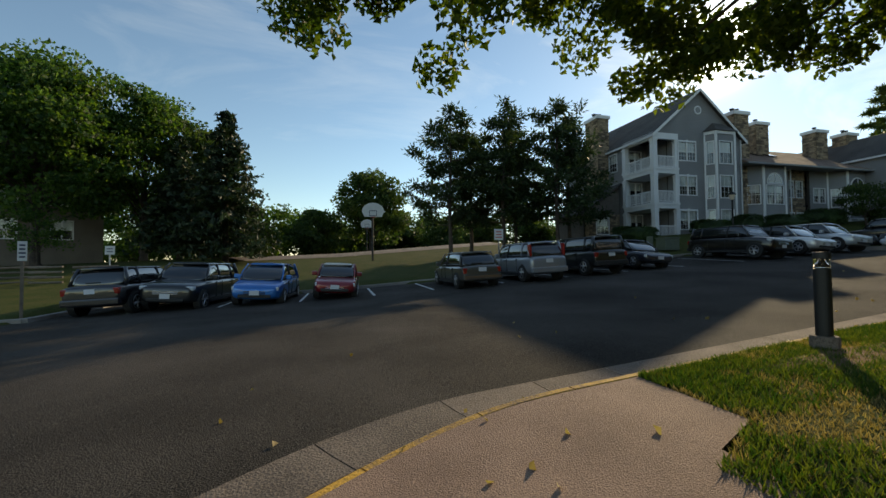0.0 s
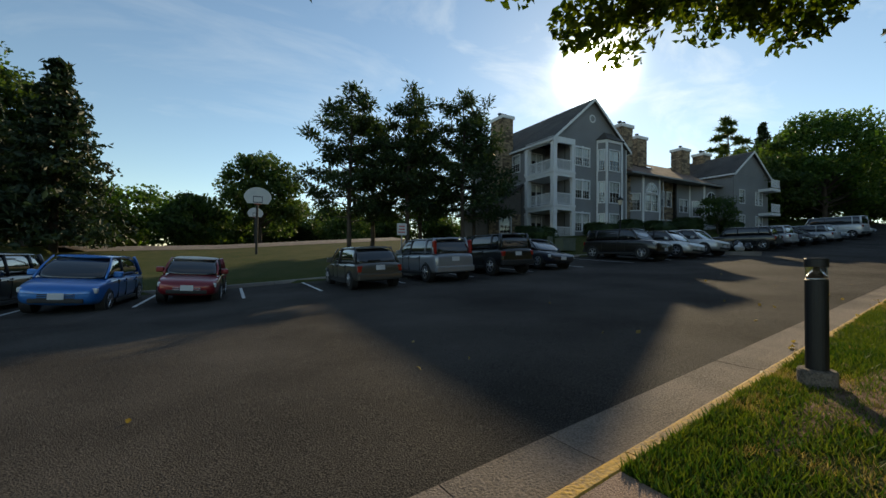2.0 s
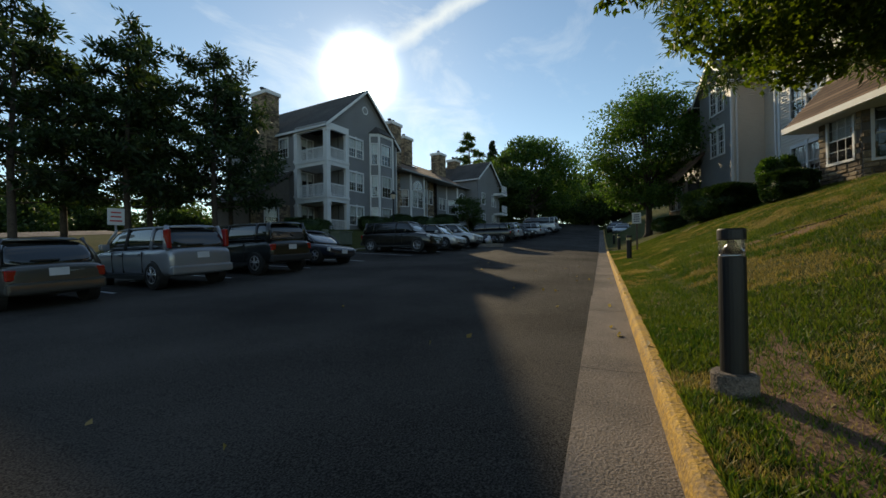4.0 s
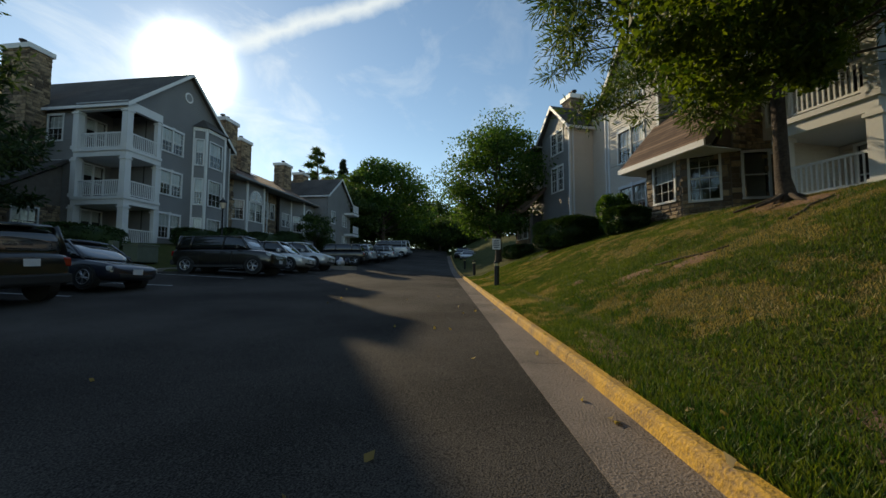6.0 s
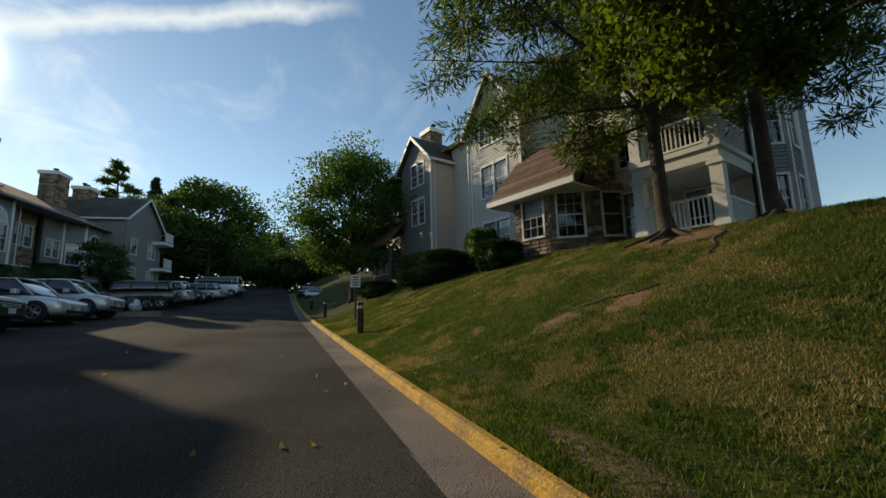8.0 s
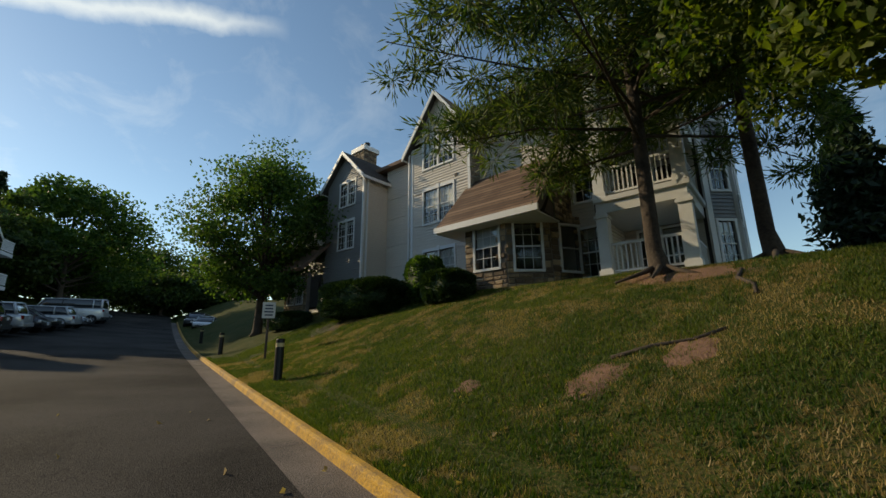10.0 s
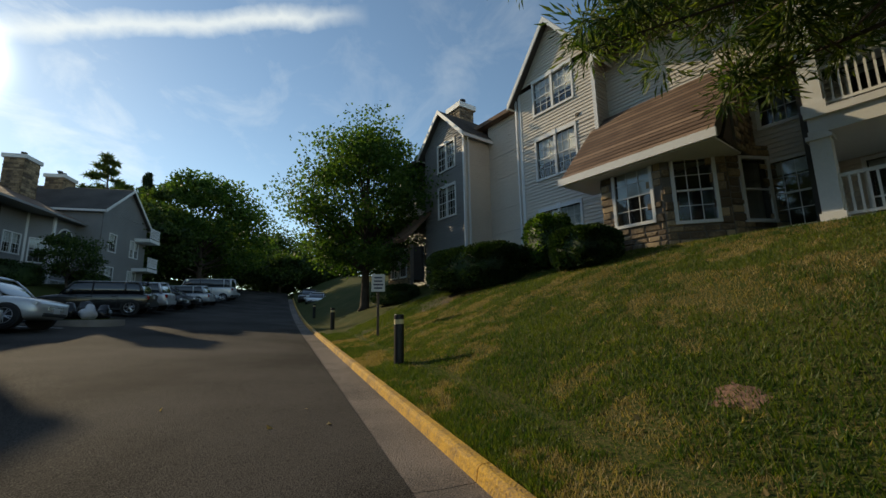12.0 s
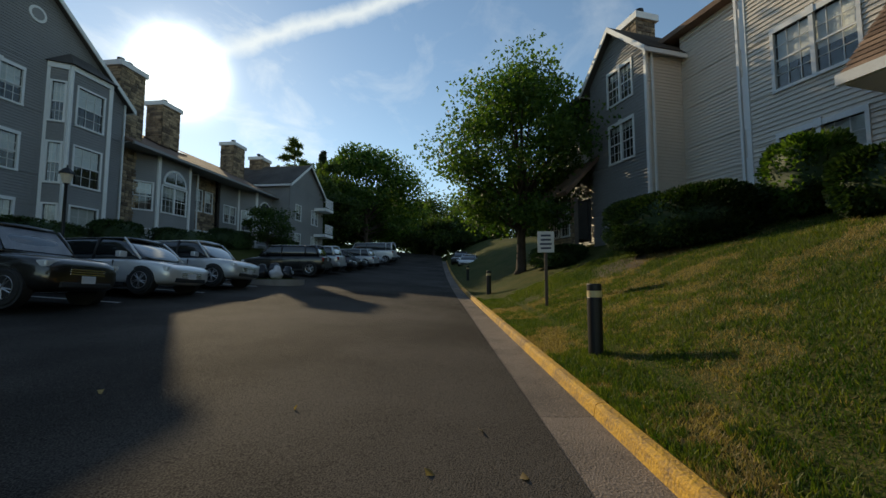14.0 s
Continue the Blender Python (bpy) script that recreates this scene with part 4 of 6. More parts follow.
def pine(x, y, height, spread, clear, radius, label, seed, boughs=34, per=260, size=0.17, base=None, mat=None, sweep=(-0.1, 0.25), taper=0.75):
    """A pine: bare lower trunk, long level boughs with tufts of needles towards their ends."""
    rnd, rs = random.Random(seed), np.random.RandomState(seed)
    t = thing("pine_tree", pose(x, y, land_z(x, y) - 0.12 if base is None else base), label, "tree")
    bm = bmesh.new()
    tube(bm, [(0, 0, 0), (0.02, 0, 0.2), (0.08, 0.03, 0.7), (0.03, 0.1, height * 0.4), (0.15, 0.05, height * 0.75), (0.1, 0.1, height)],
         [radius * 2.0, radius * 1.35, radius, radius * 0.8, radius * 0.4, 0.02], 12)
    for k in range(6):
        az = k * 1.05 + rnd.uniform(-0.3, 0.3)
        tube(bm, [(0, 0, 0.3), (0.5 * math.cos(az), 0.5 * math.sin(az), 0.1), (1.1 * math.cos(az), 1.1 * math.sin(az), -0.1)], [radius * 0.5, radius * 0.3, 0.03], 6)
    part("trunk", bm, BARK, t, smooth=True)
    limbs, pts = bmesh.new(), []
    for k in range(boughs):
        f = (k + 0.5) / boughs
        z = clear + (height - clear) * f
        az = k * 2.4 + rnd.uniform(-0.5, 0.5)
        L = spread * (1 - taper * f ** 1.6) * rnd.uniform(0.55, 1.1)
        d = Vector((math.cos(az), math.sin(az), 0))
        side = Vector((-d.y, d.x, 0))
        p = [Vector((0.05, 0.05, z)), d * L * 0.5 + Vector((0, 0, z + 0.1 * L * rnd.uniform(0, 1))), d * L + Vector((0, 0, z + L * rnd.uniform(*sweep)))]
        tube(limbs, p, [radius * 0.28 * (1.1 - 0.6 * f), radius * 0.15, 0.01], 5, False)
        for q in range(int(7 + 7 * L / spread)):
            u = rnd.uniform(0.35, 1.03)
            c = (p[1].lerp(p[2], (u - 0.5) * 2) if u > 0.5 else p[0].lerp(p[1], u * 2)) + side * rnd.uniform(-0.32, 0.32) * L * (1.2 - u * 0.6) + Vector((0, 0, rnd.uniform(-0.1, 0.3)))
            tube(limbs, [p[0].lerp(p[2], u * 0.85), c], [0.014, 0.005], 3, False)
            m = per // 13
            w = rs.normal(size=(m, 3))
            pts.append(np.array(c) + w * np.array([0.24, 0.24, 0.14]) * 1.15)
    tagged(part("branch_work", limbs, BARK, t), kind="stuff")
    leaf_mesh("crown", np.concatenate(pts), seed, size, mat or NEEDLE, t, 2.0, wide=0.36 if mat else 0.17)
    return t


def hedge(m, lx, ly, h, label, seed, n=9000, size=0.085, mat=None, name="hedge"):
    """A clipped shrub: a lumpy dark core of twigs under a skin of small leaves."""
    rs = np.random.RandomState(seed)
    t = thing(name, m, label, "shrub")
    bm = bmesh.new()
    bmesh.ops.create_icosphere(bm, subdivisions=3, radius=1)
    for v in bm.verts:
        k = 1 + 0.10 * noise.noise(v.co * 2.1 + Vector((seed, 0, 0)))
        s = [math.copysign(abs(c) ** 0.6, c) * k for c in v.co]
        v.co = Vector((s[0] * lx / 2 * 0.88, s[1] * ly / 2 * 0.88, (s[2] + 1) * h / 2 * 0.93))
    part("core", bm, BOX_LEAF, t, smooth=True)
    w = rs.normal(size=(n, 3))
    w /= np.linalg.norm(w, axis=1)[:, None]
    k = np.array([1 + 0.10 * noise.noise(Vector(q) * 2.1 + Vector((seed, 0, 0))) for q in w])[:, None]
    s = np.sign(w) * np.abs(w) ** 0.6 * k * rs.uniform(0.88, 1.07, (n, 1))
    leaf_mesh("foliage", np.stack([s[:, 0] * lx / 2, s[:, 1] * ly / 2, (s[:, 2] + 1) * h / 2], 1), seed, size, mat or BOX_LEAF, t)
    return t


# trees over the green beyond the parked cars
broad_tree(-22.4, 36.7, 16.8, 5.8, 3.0, 0.3, 26000, 0.34, LEAF, "tall green leafy tree above a split-rail fence", 11)
broad_tree(-17.7, 42.5, 16.5, 5.0, 2.5, 0.3, 20000, 0.34, LEAF, "tall green leafy tree at the lawn's edge", 12)
broad_tree(-13.6, 44.5, 13.5, 4.2, 1.5, 0.25, 12000, 0.36, LEAF_DARK, "dark green tree behind a spruce", 13)
broad_tree(-29.5, 43, 16, 6, 2.5, 0.3, 13000, 0.4, LEAF_DARK, "dark green tree behind the lawn", 14)
conifer(-9.6, 37.5, 13.4, 4.6, "dark spruce with drooping boughs", 15, per=46)
conifer(-13.4, 38.5, 10.5, 3.6, "smaller dark spruce beside a taller one", 16, per=40)
broad_tree(4.5, 64, 13.0, 6.0, 1.5, 0.3, 14000, 0.45, LEAF_DARK, "round leafy tree behind the basketball court", 17)
for k, (x, y, h, s) in enumerate(((-11, 66, 8.5, 5), (-5, 80, 9, 6), (-18, 60, 8, 5), (12, 84, 8, 6), (20, 88, 8.5, 6), (28, 80, 8, 6), (-1, 92, 8, 6), (-3.5, 62, 7, 4), (-28, 66, 11, 6), (36, 74, 11, 6), (8, 100, 9, 7), (44, 62, 12, 6))):
    broad_tree(x, y, h, s, 0.6, 0.2, 6000, 0.5, LEAF_DARK if k % 2 else LEAF, "leafy tree far behind the green", 30 + k, clumps=40)
for k in range(13):
    broad_tree(-40 + 6.6 * k, 74 + 6 * (k % 3), 5.5, 5.2, 0.1, 0.15, 4500, 0.5, LEAF_DARK, "low dark bush closing the far side of the green", 400 + k, "bush", clumps=36)
for k, (x, y) in enumerate(((70, 26), (74, 30), (76, 22), (80, 17), (70, 33), (66, 30))):
    broad_tree(x, y, 5.0, 4.0, 0.1, 0.15, 4000, 0.4, LEAF_DARK, "low dark bush past the parked cars", 420 + k, "bush", clumps=30)
broad_tree(-20, 33, 4.2, 1.7, 1.0, 0.06, 2200, 0.16, LEAF, "young bright green tree near a fence", 48, clumps=24)
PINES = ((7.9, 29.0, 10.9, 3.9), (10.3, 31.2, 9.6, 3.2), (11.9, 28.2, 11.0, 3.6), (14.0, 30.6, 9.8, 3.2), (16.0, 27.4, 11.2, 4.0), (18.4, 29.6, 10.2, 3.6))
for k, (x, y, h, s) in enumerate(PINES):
    pine(x, y, h, s, 2.2, 0.16, "slender shaded pine in a row before the house", 60 + k, 30, 330, 0.17, mat=SHADED_NEEDLE, sweep=(0.05, 0.55), taper=0.66)
# trees along the upper road
broad_tree(35.0, 5.1, 10.6, 4.7, 2.0, 0.24, 30000, 0.2, LEAF, "full green maple beside the hillside house", 70, clumps=120)
broad_tree(67, 23.5, 14.5, 7.2, 1.0, 0.35, 18000, 0.42, LEAF, "broad green tree past the parked cars", 71)
broad_tree(60, 27, 9.5, 5.0, 0.6, 0.3, 9000, 0.42, LEAF_DARK, "dark green tree beside the last house", 77)
for k, (x, y, h, s) in enumerate(((88, 18, 11, 7), (98, 10, 12, 7), (84, 2, 10, 6), (92, 27, 11, 7), (80, 33, 12, 7), (104, 20, 13, 8), (96, -3, 12, 7), (76, 15.5, 6, 4), (84, 12.5, 6, 5), (88, 8, 6, 4), (72, -6, 10, 5), (62, -8, 10, 5))):
    broad_tree(x, y, h, s, 0.3, 0.3, 8000, 0.5, LEAF_DARK, "dark leafy tree closing the road's end", 80 + k, clumps=48)
pine(86, 44, 21, 5, 8, 0.35, "tall pine above the roofs", 95, 26, 260, 0.5)
conifer(83, 37, 18, 4, "narrow spruce above the roofs", 96, per=26, size=0.5)
broad_tree(44.0, 24.2, 3.9, 2.0, 0.7, 0.09, 4500, 0.16, LEAF_DARK, "small ornamental tree before the linked block", 97, clumps=40)
# trees on the bank
pine(14.84, -1.82, 12.5, 6.3, 3.0, 0.165, "pine with long boughs on the grassy bank", 98, 60, 1500, 0.12)
pine(13.3, -3.2, 13.5, 4.4, 3.6, 0.145, "second pine on the bank with bare roots", 99, 42, 1000, 0.13)
OAK = thing("oak_tree", pose(5.0, -3.2, land_z(5.0, -3.2) - 0.1), "spreading oak whose boughs hang over the road", "tree")
bm = bmesh.new()
tube(bm, [(0, 0, 0), (0, 0, 0.3), (0.1, 0, 2.5), (0.2, 0.1, 6.0), (0.3, 0.2, 9.5)], [0.5, 0.34, 0.28, 0.18, 0.04], 12)
part("trunk", bm, BARK, OAK, smooth=True)
rnd, rs = random.Random(100), np.random.RandomState(100)
limbs, pts = bmesh.new(), []
for k in range(300):
    if k < 210:
        x = rnd.uniform(-1.0, 11.8)
        line = 4.9 if x < 4 else 4.9 - (x - 4) * 0.42
        y = line + rnd.uniform(-1.6, 0.9)
        low = 4.05 + 0.95 * noise.noise((x * 0.55, 2.0, 0)) + 0.35 * noise.noise((x * 1.7, 5.0, 0)) + 0.12 * abs(y - line)
        z = low + 0.25 + 2.6 * rnd.random() ** 1.5
        r = rnd.uniform(0.3, 0.5)
    else:
        a, q = rnd.uniform(0, 6.28), rnd.uniform(0.2, 1) ** 0.5
        x, y, z, r = 5 + 6.5 * q * math.cos(a), -2.5 + 5.0 * q * math.sin(a), 6.2 + 4 * rnd.random() * (1.1 - q), rnd.uniform(0.6, 0.9)
    c = np.array((x - 5.0, y + 3.2, z - OAK.location.z))
    w = rs.normal(size=(230, 3))
    w *= (rs.uniform(0.05, 1, 230) ** 0.45 / np.linalg.norm(w, axis=1))[:, None]
    pts.append(c + w * np.array([r, r, r * 0.85]))
    if k % 3 == 0:
        e = Vector(c)
        tube(limbs, [(0.1, 0.05, 3.0 + rnd.random() * 2), e * 0.55 + Vector((0, 0, 2.6)), e + Vector((0, 0, 0.25)), e], [0.09, 0.05, 0.018, 0.006], 5, False)
tagged(part("branch_work", limbs, BARK, OAK, smooth=True), kind="stuff")
leaf_mesh("crown", np.concatenate(pts), 100, 0.1, LEAF_OAK, OAK, 1.25)
for k, (x, y, h, s) in enumerate(((15.5, -16.5, 9, 2.2), (13.0, -17, 8, 2.2), (10.0, -18, 9, 3), (6, -18, 9, 3.5))):
    conifer(x, y, h, s, "dark evergreen behind the house corner", 110 + k, 0.3, per=30, size=0.26)


def on_bank(u, v):
    c, s = math.cos(radians(22)), math.sin(radians(22))
    x, y = u * c - v * s, u * s + v * c
    return x, y, land_z(x, y) - 0.05


x, y, z = on_bank(24.2, -8.0)
hedge(pose(x, y, z, 0, 0, 30), 4.0, 2.0, 1.5, "long clipped dark green hedge on the bank", 120, 26000)
x, y, z = on_bank(19.85, -8.1)
hedge(pose(x, y, z, 0, 0, 22), 1.8, 1.3, 1.1, "clipped round shrub before the stone bay", 121, 11000)
x, y, z = on_bank(21.8, -9.0)
hedge(pose(x, y, z), 1.6, 1.3, 1.75, "loose light green shrub under the windows", 122, 4200, 0.1, LEAF, "shrub")
x, y, z = on_bank(31.0, -8.4)
hedge(pose(x, y, z, 0, 0, 22), 3.4, 1.2, 0.9, "low dark shrub bed beneath the maple", 123, 9000)
for k, (x, y, lx, h) in enumerate(((28.4, 25.2, 3.6, 1.2), (31.8, 25.0, 2.4, 1.5), (36.5, 25.3, 4.6, 1.2), (41.5, 25.6, 4.4, 1.4), (46.4, 24.2, 3.6, 1.3), (16.5, 24.4, 5.0, 1.0), (21.0, 25.0, 3.6, 1.1))):
    hedge(pose(x, y, land_z(x, y) - 0.05), lx, 1.3, h, "dark clipped hedge before the apartment block", 130 + k, 4500, 0.09)


# ---- things along the road ----
def bollard(x, y, lamp):
    """A black bollard; one kind has a clear lamp head, the other a cream band."""
    t = thing("bollard", pose(x, y, land_z(x, y) + (0.05 if lamp else -0.02)), "black bollard light with clear head and concrete foot" if lamp else "black bollard with a cream reflective band", "bollard")
    bm = bmesh.new()
    if lamp:
        lathe(bm, [(0.14, -0.16), (0.14, 0.09), (0.128, 0.108), (0.09, 0.11)], 24)
        part("foot", bm, CONCRETE, t)
        bm = bmesh.new()
        lathe(bm, [(0.082, 0.1), (0.082, 0.90), (0.074, 0.905)], 24)
        part("post", bm, BLACK, t, smooth=False)
        bm = bmesh.new()
        lathe(bm, [(0.077, 0.905), (0.077, 1.02)], 24)
        part("lens", bm, CLEAR, t).visible_shadow = False
        bm = bmesh.new()
        lathe(bm, [(0.075, 0.905), (0.06, 0.92), (0.022, 0.985), (0.012, 1.02)], 20)
        part("reflector", bm, CHROME, t, "chrome cone reflector", True)
        bm = bmesh.new()
        lathe(bm, [(0.078, 1.015), (0.085, 1.02), (0.085, 1.085), (0.078, 1.095), (0.0, 1.098)], 24)
        part("cap", bm, BLACK, t)
    else:
        lathe(bm, [(0.10, -0.1), (0.10, 0.80), (0.095, 0.81)], 24)
        part("post", bm, BLACK, t)
        bm = bmesh.new()
        lathe(bm, [(0.092, 0.81), (0.098, 0.815), (0.098, 0.895), (0.092, 0.90)], 24)
        part("band", bm, BAND, t, "cream band")
        bm = bmesh.new()
        lathe(bm, [(0.095, 0.90), (0.10, 0.905), (0.10, 0.985), (0.09, 0.998), (0.0, 1.0)], 24)
        part("cap", bm, BLACK, t)


bollard(5.42, 3.45, True)
bollard(20.0, 5.25, False)
bollard(31.2, 6.75, False)
bollard(41.5, 8.2, False)


def sign(x, y, turn, h, w, ph, post, bars, label, z=None):
    t = thing("road_sign", pose(x, y, land_z(x, y) - 0.05 if z is None else z, 0, 0, turn), label, "sign")
    part("post", boxes((-0.04, 0.04, -0.025, 0.025, -0.1, h), bevel=0.008), post, t)
    part("plate", boxes((-w / 2, w / 2, -0.045, -0.03, h - ph, h), bevel=0.004), SIGN_WHITE, t)
    bm = bmesh.new()
    for k in range(bars):
        zz = h - ph * (k + 1) / (bars + 1)
        ww = w * (0.3 if k == 0 else 0.36 - 0.05 * (k % 2))
        box(bm, -ww, ww, -0.049, -0.046, zz - ph * 0.045, zz + ph * 0.045)
    part("lettering", bm, SIGN_RED if bars == 3 else INK, t)


sign(24.77, 5.25, -92, 2.0, 0.42, 0.55, BROWN_POST, 4, "white parking sign on a brown post in grass")
sign(-9.85, 15.5, 25, 2.45, 0.22, 0.62, WOOD, 4, "narrow white sign on a weathered wooden post")
sign(10.4, 25.5, -8, 2.2, 0.62, 0.75, METAL, 3, "red and white notice sign on a post")
sign(-14.4, 30, 15, 1.6, 0.5, 0.55, METAL, 2, "small white sign on the lawn")

# lamp post before the gabled block
lz = land_z(27.1, 22.4)
LP = thing("street_lamp", pose(27.1, 22.4, lz), "black lamp post with a warm glass lantern", "street lamp")
bm = bmesh.new()
lathe(bm, [(0.14, 0), (0.12, 0.5), (0.06, 0.6), (0.05, 3.25), (0.09, 3.3)], 14)
part("post", bm, BLACK, LP, smooth=True)
bm = bmesh.new()
lathe(bm, [(0.11, 3.3), (0.2, 3.65)], 8)
part("lantern_glass", bm, LAMP_GLASS, LP)
bm = bmesh.new()
lathe(bm, [(0.25, 3.65), (0.24, 3.7), (0.1, 3.86), (0.03, 3.9), (0.02, 4.0)], 8)
part("lantern_roof", bm, BLACK, LP)


def hoop(x, y, s):
    t = thing("basketball_hoop", pose(x, y, land_z(x, y)), "basketball hoop with a white fan backboard on a dark pole", "basketball hoop")
    bm = bmesh.new()
    tube(bm, [(0, 0, -0.1), (0, 0, 3.3 * s), (0, -0.5, 3.5 * s)], [0.09, 0.09, 0.07], 10)
    part("pole", bm, BLACK, t)
    bm = bmesh.new()
    out = [(0.78 * math.cos(math.pi * k / 12), 3.45 + 0.65 * math.sin(math.pi * k / 12)) for k in range(13)] + [(-0.6, 3.1), (0.6, 3.1)]
    prism(bm, [(a * s, b * s) for a, b in out], -0.6, -0.56)
    part("backboard", bm, SIGN_WHITE, t)
    part("target", boxes((-0.3, 0.3, -0.605, -0.6, 3.15 * s, 3.2 * s), (-0.3, -0.26, -0.605, -0.6, 3.2 * s, 3.5 * s), (0.26, 0.3, -0.605, -0.6, 3.2 * s, 3.5 * s), (-0.3, 0.3, -0.605, -0.6, 3.5 * s, 3.55 * s)), INK, t)
    bm = bmesh.new()
    tube(bm, [(0.23 * math.cos(k * math.pi / 8), -0.85 + 0.23 * math.sin(k * math.pi / 8), 3.05 * s) for k in range(17)], [0.012] * 17, 6)
    part("rim", bm, SIGN_RED, t)


hoop(2.4, 32.5, 1.12)
hoop(3.4, 55.5, 1.12)
# pale court slab and far lit path on the green
court = sheet("court", lerp_list((-12, 22, 2)), lerp_list((38, 50, 2)), lambda x, y: land_z(x, y) + 0.03, lambda x, y: True, CONCRETE, "worn pale basketball court", "court")

# split-rail fence on the grass at the road's far corner
FN = thing("split_rail_fence", pose(-18.6, 24.6, land_z(-18.6, 24.6), 0, 0, 4), "weathered split-rail fence in zigzag", "fence")
for k in range(4):
    zig = 25 if k % 2 else -25
    for j in range(4):
        bm = bmesh.new()
        tube(bm, [(0, 0, 0.15 + 0.26 * j), (1.9, 0.03, 0.2 + 0.26 * j)], [0.07, 0.06], 6)
        ob = part("rail", bm, WOOD, FN)
        ob.matrix_local = pose(k * 1.6, 0.35 * (k % 2), 0.0, 0, 0, zig)
# utility box and post
UB = thing("utility_box", pose(21.6, 22.6, land_z(21.6, 22.6)), "grey-green utility cabinet on the bank", "utility box")
part("cabinet", boxes((-0.6, 0.6, -0.4, 0.4, 0, 0.8), bevel=0.03), GREEN_BOX, UB)
part("lid", boxes((-0.64, 0.64, -0.44, 0.44, 0.8, 0.88), bevel=0.02), GREEN_BOX, UB)
UP = thing("marker_post", pose(19.8, 22.2, land_z(19.8, 22.2)), "short green utility marker post", "post")
part("post", boxes((-0.16, 0.16, -0.12, 0.12, 0, 1.15), bevel=0.03), GREEN_BOX, UP)


# ---- parked cars ----
def loft(stations, ring):
    """A closed skin through rings of points along the length."""
    bm = bmesh.new()
    rows = [[bm.verts.new(p) for p in ring(*s)] for s in stations]
    n = len(rows[0])
    for a, b in zip(rows, rows[1:]):
        for k in range(n - 1):
            bm.faces.new((a[k], a[k + 1], b[k + 1], b[k]))
        bm.faces.new((a[n - 1], a[0], b[0], b[n - 1]))
    bm.faces.new(rows[0][::-1])
    bm.faces.new(rows[-1])
    bmesh.ops.recalc_face_normals(bm, faces=bm.faces)
    return bm


def rounded(ob):
    m = ob.modifiers.new("rounding", "SUBSURF")
    m.levels = m.render_levels = 2
    return ob


def paint(name, color, metal=0.3):
    return material(name, color, 0.32, 0.08, scale=2, fine=200, metal=metal, coat=1.0)


